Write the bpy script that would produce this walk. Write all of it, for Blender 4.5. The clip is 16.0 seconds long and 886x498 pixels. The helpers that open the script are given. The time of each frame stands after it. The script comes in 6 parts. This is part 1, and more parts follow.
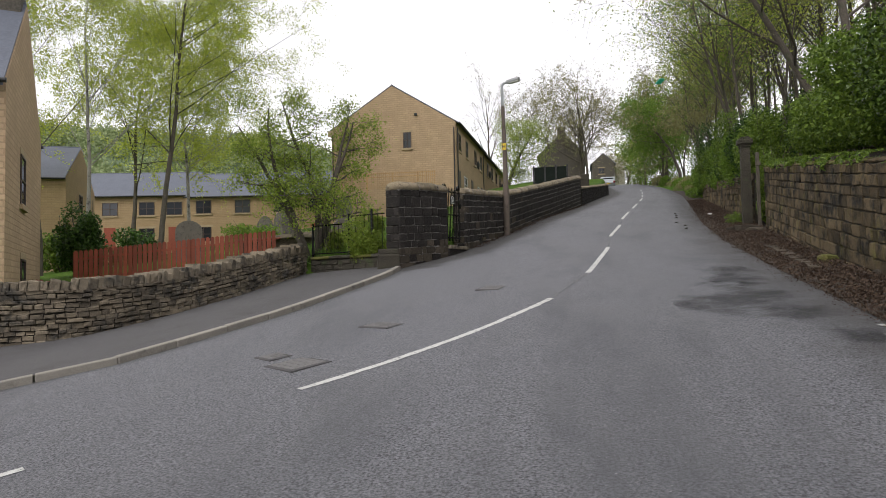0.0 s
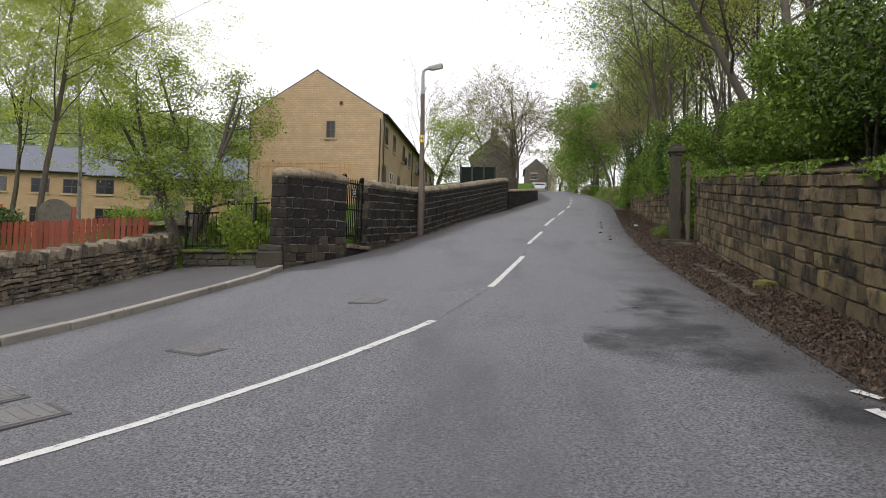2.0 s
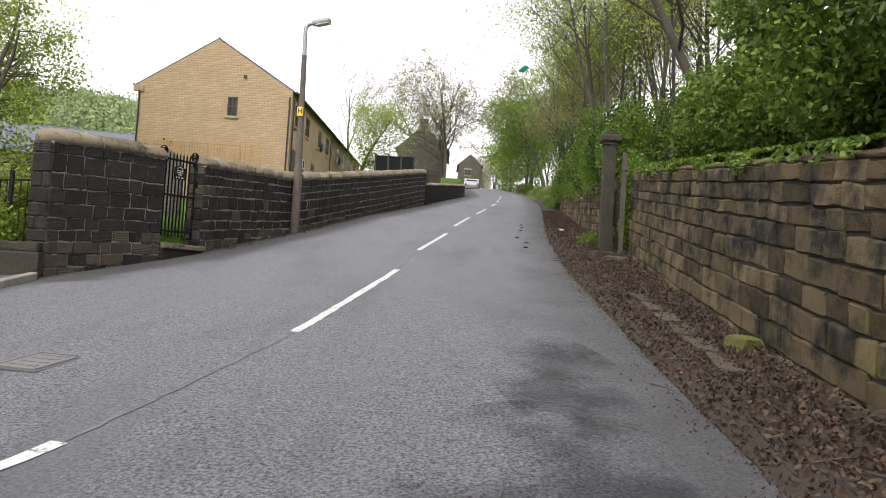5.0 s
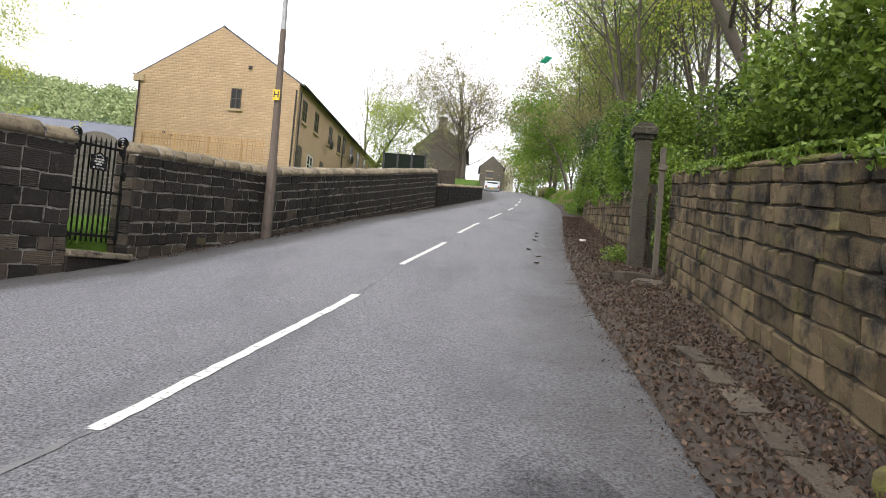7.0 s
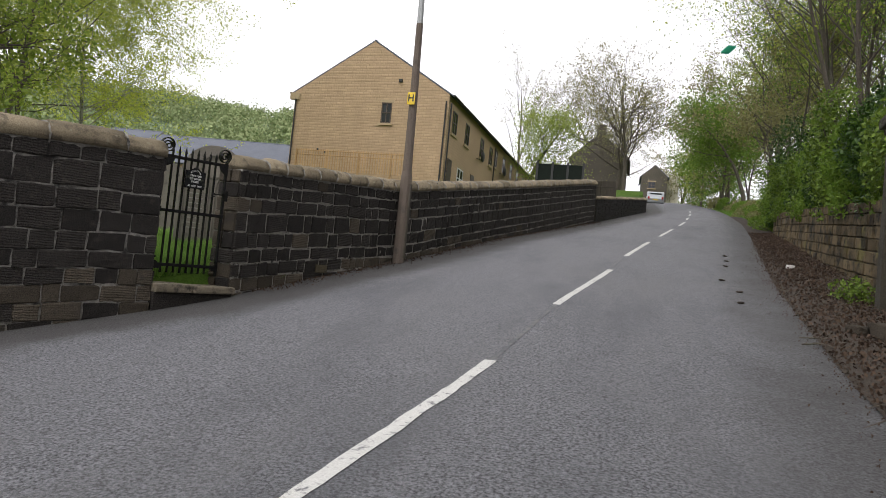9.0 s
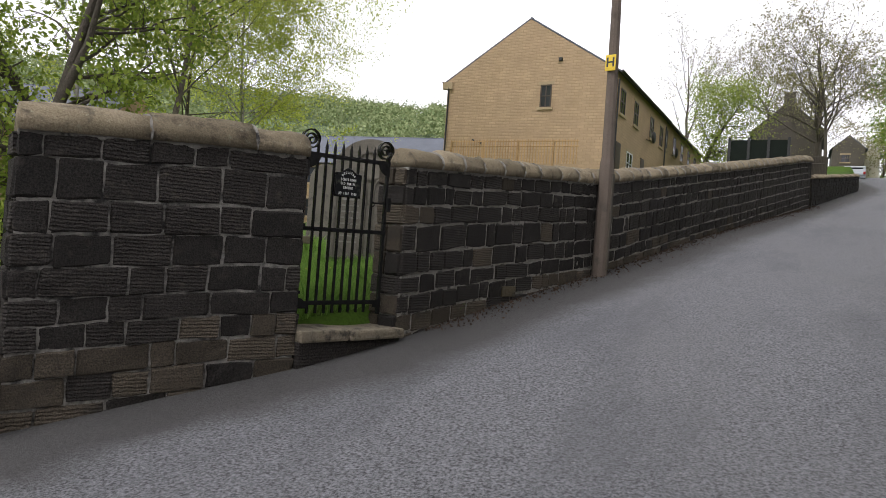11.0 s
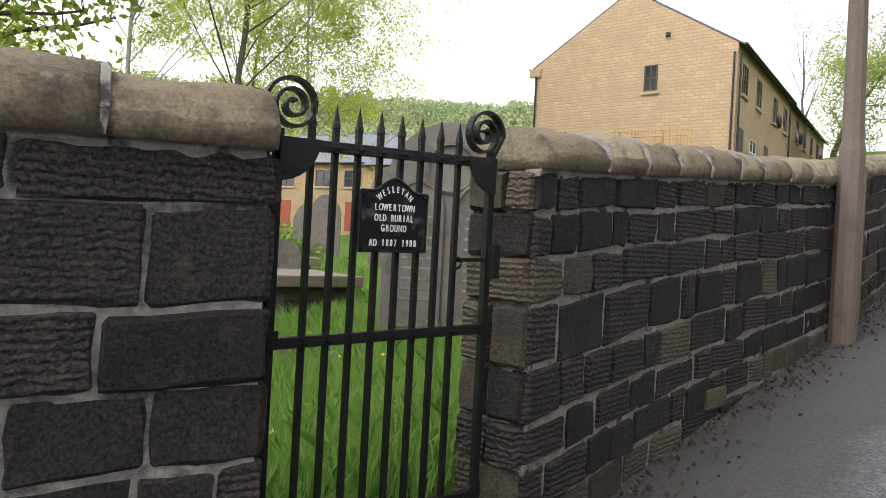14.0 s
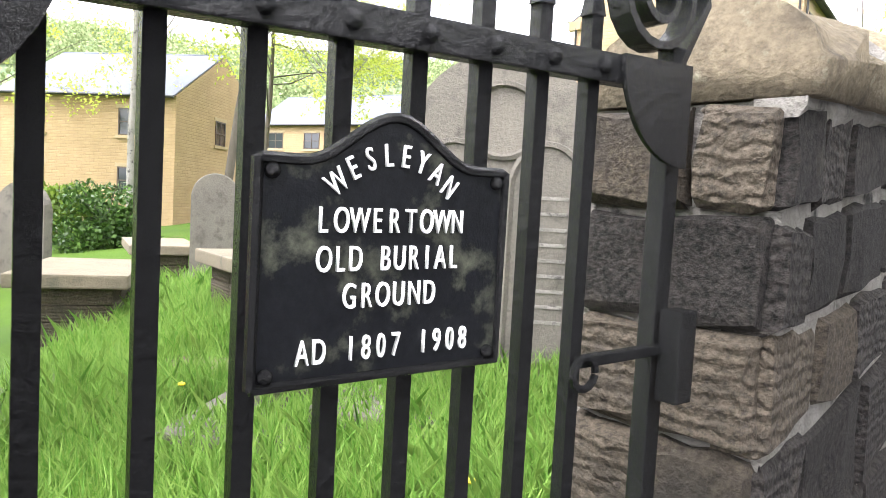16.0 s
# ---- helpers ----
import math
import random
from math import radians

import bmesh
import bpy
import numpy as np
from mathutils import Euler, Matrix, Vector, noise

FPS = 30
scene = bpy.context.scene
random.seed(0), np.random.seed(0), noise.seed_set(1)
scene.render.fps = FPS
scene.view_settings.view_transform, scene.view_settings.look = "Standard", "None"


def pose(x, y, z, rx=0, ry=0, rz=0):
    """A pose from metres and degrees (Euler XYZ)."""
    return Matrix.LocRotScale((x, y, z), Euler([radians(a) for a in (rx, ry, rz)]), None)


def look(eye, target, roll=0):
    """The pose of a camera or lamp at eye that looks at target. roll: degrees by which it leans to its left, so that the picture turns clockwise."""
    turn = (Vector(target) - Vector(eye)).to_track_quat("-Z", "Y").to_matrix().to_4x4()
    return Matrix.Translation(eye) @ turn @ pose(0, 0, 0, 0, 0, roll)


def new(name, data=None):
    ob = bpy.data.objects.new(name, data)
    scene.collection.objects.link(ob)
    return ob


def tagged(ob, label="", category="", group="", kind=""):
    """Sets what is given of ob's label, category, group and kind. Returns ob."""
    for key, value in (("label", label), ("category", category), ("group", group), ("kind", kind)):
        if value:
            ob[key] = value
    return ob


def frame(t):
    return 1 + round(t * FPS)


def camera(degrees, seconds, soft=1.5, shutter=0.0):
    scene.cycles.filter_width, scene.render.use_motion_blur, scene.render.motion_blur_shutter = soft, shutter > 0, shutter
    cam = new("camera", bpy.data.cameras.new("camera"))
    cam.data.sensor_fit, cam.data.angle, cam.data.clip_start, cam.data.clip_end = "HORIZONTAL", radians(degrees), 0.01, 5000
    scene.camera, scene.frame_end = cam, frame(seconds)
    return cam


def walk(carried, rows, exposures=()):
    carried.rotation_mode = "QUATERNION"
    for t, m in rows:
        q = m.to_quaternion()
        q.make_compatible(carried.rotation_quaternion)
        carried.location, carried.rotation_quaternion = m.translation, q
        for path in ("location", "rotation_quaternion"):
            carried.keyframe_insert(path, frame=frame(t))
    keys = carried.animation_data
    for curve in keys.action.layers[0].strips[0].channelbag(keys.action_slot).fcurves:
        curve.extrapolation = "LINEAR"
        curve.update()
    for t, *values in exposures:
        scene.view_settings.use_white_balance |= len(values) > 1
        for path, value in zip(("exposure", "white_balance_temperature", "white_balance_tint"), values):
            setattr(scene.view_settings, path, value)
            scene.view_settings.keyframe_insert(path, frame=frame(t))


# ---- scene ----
cam = camera(67.0, 16.0, soft=0.85)
PATH = [
    (0, (0.001, 0.002, 1.502), (-0.383, 1.963, 1.593), -1.1),
    (0.5, (-0.027, 0.485, 1.567), (-0.367, 2.453, 1.661), -0.5),
    (1, (0.122, 1.106, 1.627), (-0.171, 3.082, 1.717), 0.2),
    (1.5, (0.277, 1.742, 1.659), (0.044, 3.726, 1.742), 0.9),
    (2, (0.490, 2.424, 1.694), (0.303, 4.413, 1.782), 1.7),
    (2.5, (0.794, 3.161, 1.809), (0.655, 5.154, 1.893), 2.2),
    (3, (0.958, 3.910, 1.931), (0.855, 5.906, 2.013), 2.7),
    (3.5, (1.174, 4.690, 1.990), (1.104, 6.687, 2.074), 2.7),
    (4, (1.283, 5.422, 2.079), (1.246, 7.420, 2.157), 3.0),
    (4.5, (1.445, 6.108, 2.148), (1.427, 8.106, 2.231), 3.3),
    (4.7, (1.522, 6.429, 2.168), (1.514, 8.427, 2.250), 3.3),
    (6.8, (2.196, 9.541, 2.531), (2.183, 11.540, 2.611), 4.7),
    (7, (2.215, 9.777, 2.579), (2.144, 11.774, 2.662), 4.9),
    (7.5, (2.323, 10.461, 2.680), (2.143, 12.452, 2.759), 5.2),
    (8, (2.255, 11.044, 2.733), (1.955, 13.020, 2.807), 5.4),
    (8.5, (2.132, 11.700, 2.807), (1.678, 13.645, 2.898), 5.6),
    (9, (1.938, 12.329, 2.967), (1.413, 14.257, 3.045), 5.7),
    (9.5, (1.585, 12.951, 3.099), (0.875, 14.821, 3.136), 5.4),
    (9.7, (1.429, 13.201, 3.125), (0.651, 15.043, 3.149), 5.1),
    (11.8, (-0.349, 15.593, 3.508), (-1.330, 17.336, 3.512), 3.9),
    (12, (-0.474, 15.838, 3.560), (-1.478, 17.567, 3.561), 3.7),
    (12.5, (-0.862, 16.399, 3.597), (-1.905, 18.106, 3.604), 3.7),
    (13, (-1.286, 16.910, 3.662), (-2.359, 18.598, 3.669), 3.3),
    (13.5, (-1.675, 17.420, 3.725), (-2.786, 19.083, 3.734), 3.2),
    (14, (-1.981, 17.949, 3.807), (-3.123, 19.591, 3.798), 3.1),
    (14.5, (-2.321, 18.387, 3.843), (-3.490, 20.009, 3.792), 2.7),
    (15, (-2.612, 18.816, 3.867), (-3.804, 20.420, 3.791), 2.7),
    (15.5, (-2.877, 19.155, 3.928), (-4.074, 20.755, 3.829), 2.9),
    (16, (-3.106, 19.378, 3.957), (-4.311, 20.970, 3.835), 3.2),
]
walk(cam, [(t, look(eye, target, roll)) for t, eye, target, roll in PATH], exposures=[(0.0, 0.25, 6420, 12), (2.0, 0.45, 6420, 12), (3.5, 0.7, 6420, 12), (4.5, 0.85, 6420, 12), (7.0, 1.1, 6420, 12), (8.0, 0.85, 6420, 12), (9.0, 0.42, 6420, 12), (9.5, 0.2, 6420, 12), (12.0, 0.7, 6300, 13), (13.0, 0.95, 6300, 13), (14.0, 1.25, 6300, 13), (15.0, 1.95, 6200, 13), (15.5, 2.4, 6200, 13), (16.0, 2.6, 6200, 13)])

# ---- world and light: bright overcast ----
world = bpy.data.worlds.new("world")
scene.world = world
world.use_nodes = True
wn = world.node_tree
wn.nodes.clear()
sky = wn.nodes.new("ShaderNodeTexSky")
sky.sky_type, sky.sun_disc = "NISHITA", False
sky.sun_elevation, sky.sun_rotation = radians(48), radians(200)
sky.dust_density, sky.air_density, sky.ozone_density = 5.0, 1.0, 1.0
dull = wn.nodes.new("ShaderNodeHueSaturation")
dull.inputs["Saturation"].default_value = 0.12
veil = wn.nodes.new("ShaderNodeMix")
veil.data_type = "RGBA"
veil.inputs["Factor"].default_value = 0.6
veil.inputs["B"].default_value = (11.0, 10.75, 11.0, 1)
back = wn.nodes.new("ShaderNodeBackground")
back.inputs["Strength"].default_value = 0.13
wout = wn.nodes.new("ShaderNodeOutputWorld")
wn.links.new(sky.outputs[0], dull.inputs["Color"])
wn.links.new(dull.outputs[0], veil.inputs["A"])
wn.links.new(veil.outputs["Result"], back.inputs["Color"])
wn.links.new(back.outputs[0], wout.inputs[0])
sun = new("sun", bpy.data.lights.new("sun", "SUN"))
sun.data.energy, sun.data.angle, sun.data.color = 0.8, radians(25), (1.0, 0.96, 0.9)
sun.matrix_world = look((0, 0, 30), (8, 22, 0))


# ---- materials ----
def mix_node(nt, fac, a, b, blend="MIX"):
    n = nt.nodes.new("ShaderNodeMix")
    n.data_type, n.blend_type = "RGBA", blend
    for key, val in (("Factor", fac), ("A", a), ("B", b)):
        if hasattr(val, "is_output"):
            nt.links.new(val, n.inputs[key])
        elif key == "Factor":
            n.inputs[key].default_value = val
        else:
            n.inputs[key].default_value = (*val[:3], 1)
    return n.outputs["Result"]


def noise_node(nt, vec, scale, detail=4.0, rough=0.6):
    n = nt.nodes.new("ShaderNodeTexNoise")
    n.inputs["Scale"].default_value, n.inputs["Detail"].default_value, n.inputs["Roughness"].default_value = scale, detail, rough
    nt.links.new(vec, n.inputs["Vector"])
    return n.outputs["Fac"]


def ramp_node(nt, fac, lo, hi):
    n = nt.nodes.new("ShaderNodeMapRange")
    n.inputs["From Min"].default_value, n.inputs["From Max"].default_value = lo, hi
    nt.links.new(fac, n.inputs["Value"])
    return n.outputs[0]


def surface(name, base, second, scale=3.0, grain=60.0, spot=None, spot_scale=1.0, spot_cut=(0.55, 0.7), rough=0.85, bump=0.3, stretch=1.0, edge_dark=None,
            bump_scale=None, metal=0.0, vary=0.0, island=False, furrow=0.0, world_space=True, speckle=0.35, dark_f=0.5, light_f=1.6, dist=0.03, spec=0.5, spot2=None, spot2_scale=0.4, spot2_cut=(0.55, 0.65), fleck=None):
    """A rough two-scale surface: base and second colour by broad noise, grain, spots of a third and fourth colour, bump."""
    m = bpy.data.materials.new(name)
    m.use_nodes = True
    nt = m.node_tree
    bsdf = nt.nodes["Principled BSDF"]
    if world_space:
        vec = nt.nodes.new("ShaderNodeNewGeometry").outputs["Position"]
    else:
        vec = nt.nodes.new("ShaderNodeTexCoord").outputs["Object"]
    col = mix_node(nt, ramp_node(nt, noise_node(nt, vec, scale, 5), 0.3, 0.7), base, second)
    fine = noise_node(nt, vec, grain, 4, 0.7)
    col = mix_node(nt, speckle, col, mix_node(nt, ramp_node(nt, fine, 0.36, 0.64), [c * dark_f for c in base], [min(1, c * light_f) for c in second]))
    broad = vec
    if stretch != 1.0:
        mp = nt.nodes.new("ShaderNodeMapping")
        mp.inputs["Scale"].default_value = (1, stretch, 1)
        mp.inputs["Rotation"].default_value = (0, 0, radians(9))
        nt.links.new(vec, mp.inputs["Vector"])
        broad = mp.outputs[0]
    if spot:
        col = mix_node(nt, ramp_node(nt, noise_node(nt, broad, spot_scale, 6, 0.65), *spot_cut), col, spot)
    if spot2:
        col = mix_node(nt, ramp_node(nt, noise_node(nt, broad, spot2_scale, 6, 0.65), *spot2_cut), col, spot2)
    if fleck:
        col = mix_node(nt, ramp_node(nt, noise_node(nt, vec, 26.0, 3, 0.6), 0.66, 0.74), col, fleck)
    # a darker colour, mixed in where the mesh attribute is high, broken by noise
    if edge_dark:
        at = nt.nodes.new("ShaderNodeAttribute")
        at.attribute_name = "edge_dark"
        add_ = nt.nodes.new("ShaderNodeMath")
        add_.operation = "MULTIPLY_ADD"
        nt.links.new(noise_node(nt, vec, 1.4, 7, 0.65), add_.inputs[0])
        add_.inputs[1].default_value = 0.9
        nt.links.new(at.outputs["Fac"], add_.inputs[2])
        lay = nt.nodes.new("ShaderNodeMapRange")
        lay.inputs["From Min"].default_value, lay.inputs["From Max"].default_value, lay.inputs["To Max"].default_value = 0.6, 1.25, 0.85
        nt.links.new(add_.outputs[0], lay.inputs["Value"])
        col = mix_node(nt, lay.outputs[0], col, mix_node(nt, fine, [c * 0.6 for c in edge_dark], [c * 1.5 for c in edge_dark]))
    if vary:
        if island:
            rnd = nt.nodes.new("ShaderNodeNewGeometry").outputs["Random Per Island"]
        else:
            rnd = nt.nodes.new("ShaderNodeObjectInfo").outputs["Random"]
        hsv = nt.nodes.new("ShaderNodeHueSaturation")
        nt.links.new(col, hsv.inputs["Color"])
        n = nt.nodes.new("ShaderNodeMapRange")
        n.inputs["To Min"].default_value, n.inputs["To Max"].default_value = 1 - vary, 1 + vary
        nt.links.new(rnd, n.inputs["Value"])
        nt.links.new(n.outputs[0], hsv.inputs["Value"])
        col = hsv.outputs["Color"]
    nt.links.new(col, bsdf.inputs["Base Color"])
    bsdf.inputs["Roughness"].default_value, bsdf.inputs["Metallic"].default_value = rough, metal
    bsdf.inputs["Specular IOR Level"].default_value = spec
    height = noise_node(nt, vec, bump_scale or grain, 6, 0.7)
    if furrow:
        wv = nt.nodes.new("ShaderNodeTexWave")
        wv.wave_type, wv.bands_direction = "BANDS", "Z"
        wv.inputs["Scale"].default_value, wv.inputs["Distortion"].default_value = 11.0, 5.0
        wv.inputs["Detail"].default_value, wv.inputs["Detail Scale"].default_value = 3.0, 2.6
        nt.links.new(vec, wv.inputs["Vector"])
        add = nt.nodes.new("ShaderNodeMath")
        add.operation = "MULTIPLY_ADD"
        some = nt.nodes.new("ShaderNodeMapRange")
        some.inputs["From Min"].default_value, some.inputs["From Max"].default_value, some.inputs["To Max"].default_value = 0.35, 0.75, furrow
        nt.links.new(nt.nodes.new("ShaderNodeObjectInfo").outputs["Random"], some.inputs["Value"])
        nt.links.new(some.outputs[0], add.inputs[1])
        nt.links.new(wv.outputs["Fac"], add.inputs[0])
        nt.links.new(height, add.inputs[2])
        height = add.outputs[0]
    bp = nt.nodes.new("ShaderNodeBump")
    bp.inputs["Strength"].default_value, bp.inputs["Distance"].default_value = bump, dist
    nt.links.new(height, bp.inputs["Height"])
    nt.links.new(bp.outputs[0], bsdf.inputs["Normal"])
    return m


def leaf_material(name, a, b, thin=0.35, rough=0.5):
    m = bpy.data.materials.new(name)
    m.use_nodes = True
    nt = m.node_tree
    bsdf = nt.nodes["Principled BSDF"]
    rnd = nt.nodes.new("ShaderNodeNewGeometry").outputs["Random Per Island"]
    col = mix_node(nt, rnd, a, b)
    nt.links.new(col, bsdf.inputs["Base Color"])
    bsdf.inputs["Roughness"].default_value, bsdf.inputs["Specular IOR Level"].default_value = rough, 0.22
    tr = nt.nodes.new("ShaderNodeBsdfTranslucent")
    nt.links.new(col, tr.inputs["Color"])
    mx = nt.nodes.new("ShaderNodeMixShader")
    mx.inputs[0].default_value = thin
    nt.links.new(bsdf.outputs[0], mx.inputs[1])
    nt.links.new(tr.outputs[0], mx.inputs[2])
    nt.links.new(mx.outputs[0], nt.nodes["Material Output"].inputs["Surface"])
    return m


def courses_material(name, a, b, joint, brick_w, brick_h, axis_turn=0.0):
    """Coursed cut stone for walls that stay far off."""
    m = bpy.data.materials.new(name)
    m.use_nodes = True
    nt = m.node_tree
    bsdf = nt.nodes["Principled BSDF"]
    tc = nt.nodes.new("ShaderNodeTexCoord")
    sep = nt.nodes.new("ShaderNodeSeparateXYZ")
    nt.links.new(tc.outputs["Object"], sep.inputs[0])
    add = nt.nodes.new("ShaderNodeMath")
    nt.links.new(sep.outputs[0], add.inputs[0])
    nt.links.new(sep.outputs[1], add.inputs[1])
    com = nt.nodes.new("ShaderNodeCombineXYZ")
    nt.links.new(add.outputs[0], com.inputs[0])
    nt.links.new(sep.outputs[2], com.inputs[1])
    br = nt.nodes.new("ShaderNodeTexBrick")
    br.inputs["Scale"].default_value = 1.0
    br.inputs["Brick Width"].default_value, br.inputs["Row Height"].default_value = brick_w, brick_h
    br.inputs["Mortar Size"].default_value, br.inputs["Mortar Smooth"].default_value = 0.022, 0.4
    br.inputs["Color1"].default_value, br.inputs["Color2"].default_value, br.inputs["Mortar"].default_value = (*a, 1), (*b, 1), (*joint, 1)
    br.offset, br.squash = 0.43, 1.0
    nt.links.new(com.outputs[0], br.inputs["Vector"])
    n1 = noise_node(nt, tc.outputs["Object"], 1.3, 5)
    n2 = noise_node(nt, tc.outputs["Object"], 25.0, 5)
    col = mix_node(nt, ramp_node(nt, n1, 0.35, 0.75), br.outputs["Color"], [c * 0.72 for c in b])
    col = mix_node(nt, 0.4, col, mix_node(nt, ramp_node(nt, n2, 0.3, 0.7), [c * 0.6 for c in a], [c * 1.25 for c in b]))
    nt.links.new(col, bsdf.inputs["Base Color"])
    bsdf.inputs["Roughness"].default_value = 0.9
    bp = nt.nodes.new("ShaderNodeBump")
    bp.inputs["Strength"].default_value, bp.inputs["Distance"].default_value = 0.6, 0.02
    nt.links.new(br.outputs["Fac"], bp.inputs["Height"])
    bp.invert = True
    nt.links.new(bp.outputs[0], bsdf.inputs["Normal"])
    return m


def plain(name, color, rough=0.5, metal=0.0):
    return surface(name, color, [c * 0.8 for c in color], 2.0, 40.0, rough=rough, metal=metal, bump=0.08)


ASPHALT = surface("asphalt", (0.08, 0.083, 0.092), (0.118, 0.12, 0.128), 2.2, 48.0, stretch=0.22, edge_dark=(0.04, 0.037, 0.035), spot=(0.132, 0.133, 0.137), spot_scale=0.8,
                  spot_cut=(0.48, 0.85), rough=0.78, bump=1.0, bump_scale=48.0, speckle=0.85, dark_f=0.2, light_f=2.3, spot2=(0.07, 0.073, 0.081), spot2_scale=0.9, spot2_cut=(0.5, 0.85),
                  fleck=(0.26, 0.26, 0.265))
FOOTWAY = surface("footway_asphalt", (0.055, 0.053, 0.055), (0.078, 0.075, 0.075), 0.8, 120.0, rough=0.9, bump=0.4, bump_scale=90.0, spot=(0.05, 0.048, 0.045), spot_scale=0.9)
PAINT = surface("worn_road_paint", (0.52, 0.52, 0.49), (0.42, 0.42, 0.4), 4.0, 90.0, spot=(0.12, 0.12, 0.125), spot_scale=16.0, spot_cut=(0.56, 0.66), rough=0.7, bump=0.3)
SEAM = surface("sealed_joint", (0.15, 0.15, 0.15), (0.1, 0.1, 0.1), 3.0, 80.0, spot=(0.08, 0.083, 0.09), spot_scale=5.0, spot_cut=(0.45, 0.55), rough=0.8, bump=0.3)
KERB = surface("kerb_stone", (0.27, 0.25, 0.21), (0.2, 0.185, 0.16), 2.0, 70.0, spot=(0.12, 0.11, 0.1), spot_scale=3.0, rough=0.9, vary=0.15)
BLACKSTONE = surface("soot_black_gritstone", (0.006, 0.0055, 0.0052), (0.026, 0.0225, 0.02), 6.5, 75.0, spot=(0.08, 0.068, 0.055), spot_scale=9.0,
                     spot_cut=(0.57, 0.8), rough=0.8, bump=1.0, bump_scale=70.0, vary=0.4, furrow=0.65, spot2=(0.11, 0.102, 0.092), spot2_scale=42.0, spot2_cut=(0.66, 0.76), speckle=0.75, dark_f=0.2, light_f=2.2, dist=0.02, spec=0.25)
BROWNSTONE = surface("cleaner_gritstone", (0.045, 0.038, 0.03), (0.09, 0.074, 0.055), 3.0, 80.0, spot=(0.035, 0.032, 0.028), spot_scale=2.5, rough=0.9,
                     bump=1.0, bump_scale=60.0, vary=0.35, furrow=0.55, spec=0.2, spot2=(0.16, 0.15, 0.13), spot2_scale=36.0, spot2_cut=(0.66, 0.76), speckle=0.6, dist=0.02)
MORTAR = surface("lime_mortar", (0.42, 0.395, 0.355), (0.13, 0.12, 0.105), 16.0, 70.0, spot=(0.03, 0.028, 0.026), spot_scale=7.0, spot_cut=(0.56, 0.66), rough=0.95, bump=1.0, bump_scale=45.0, speckle=0.6)
DARKMORTAR = surface("sooty_lime_mortar", (0.36, 0.34, 0.305), (0.1, 0.092, 0.085), 16.0, 70.0, spot=(0.022, 0.021, 0.02), spot_scale=3.5, spot_cut=(0.5, 0.62), rough=0.95, bump=0.9, bump_scale=30.0)
COPE = surface("cope_stone", (0.28, 0.23, 0.152), (0.18, 0.148, 0.1), 3.4, 70.0, spot=(0.09, 0.075, 0.055), spot_scale=6.5, spot_cut=(0.52, 0.68), rough=0.95,
               bump=1.0, bump_scale=48.0, vary=0.3, spot2=(0.3, 0.28, 0.2), spot2_scale=16.0, spot2_cut=(0.6, 0.7), dist=0.03, speckle=0.65, spec=0.25)
RETSTONE = surface("retaining_gritstone", (0.185, 0.14, 0.078), (0.08, 0.061, 0.038), 1.7, 70.0, spot=(0.026, 0.024, 0.02), spot_scale=2.4,
                   spot_cut=(0.46, 0.62), rough=0.95, bump=1.0, bump_scale=45.0, dist=0.03, spec=0.2, vary=0.5, spot2=(0.14, 0.125, 0.045), spot2_scale=1.3, spot2_cut=(0.56, 0.72), speckle=0.6)
DARKJOINT = surface("earth_joint", (0.03, 0.026, 0.02), (0.05, 0.044, 0.034), 4.0, 60.0, rough=1.0)
DRYSTONE = surface("drystone", (0.23, 0.185, 0.125), (0.14, 0.118, 0.086), 3.0, 45.0, spot=(0.05, 0.047, 0.04), spot_scale=2.6, spot_cut=(0.48, 0.65),
                   rough=0.95, bump=0.9, bump_scale=30.0, vary=0.4, spot2=(0.24, 0.22, 0.175), spot2_scale=5.0, spot2_cut=(0.6, 0.72))
DRYSTUFF = surface("drystone_rest", (0.22, 0.178, 0.12), (0.135, 0.113, 0.083), 3.0, 45.0, spot=(0.05, 0.047, 0.04), spot_scale=2.6, spot_cut=(0.48, 0.65),
                   rough=0.95, bump=0.9, bump_scale=30.0, vary=0.4, island=True)
HEADSTONE = surface("weathered_headstone", (0.17, 0.153, 0.125), (0.115, 0.105, 0.088), 3.0, 60.0, spot=(0.07, 0.065, 0.055), spot_scale=7.0,
                    spot_cut=(0.52, 0.7), rough=0.95, bump=0.6, vary=0.15)
SLABSTONE = surface("tomb_slab_stone", (0.21, 0.175, 0.12), (0.14, 0.12, 0.085), 2.5, 60.0, spot=(0.1, 0.095, 0.07), spot_scale=4.0, rough=0.95, bump=0.6, vary=0.12)
IRON = surface("black_painted_iron", (0.0022, 0.0022, 0.0025), (0.004, 0.004, 0.0043), 12.0, 120.0, rough=0.16, bump=1.0, bump_scale=70.0, spec=0.22, dist=0.01)
PLAQUE = surface("black_plaque_paint", (0.004, 0.0045, 0.006), (0.007, 0.0075, 0.009), 6.0, 90.0, spot=(0.1, 0.105, 0.075), spot_scale=16.0, spot_cut=(0.54, 0.78), rough=0.32, bump=0.12, spec=0.2)
STEPSTONE = surface("rough_step_stone", (0.3, 0.25, 0.175), (0.17, 0.145, 0.105), 5.0, 50.0, spot=(0.05, 0.044, 0.034), spot_scale=7.0, spot_cut=(0.5, 0.66), rough=0.95, bump=1.0, bump_scale=25.0, dist=0.05)
POSTSTONE = surface("mossy_post_stone", (0.032, 0.028, 0.021), (0.06, 0.052, 0.036), 3.0, 45.0, spot=(0.06, 0.075, 0.03), spot_scale=2.5, rough=0.95, bump=1.0, bump_scale=25.0, dist=0.05)
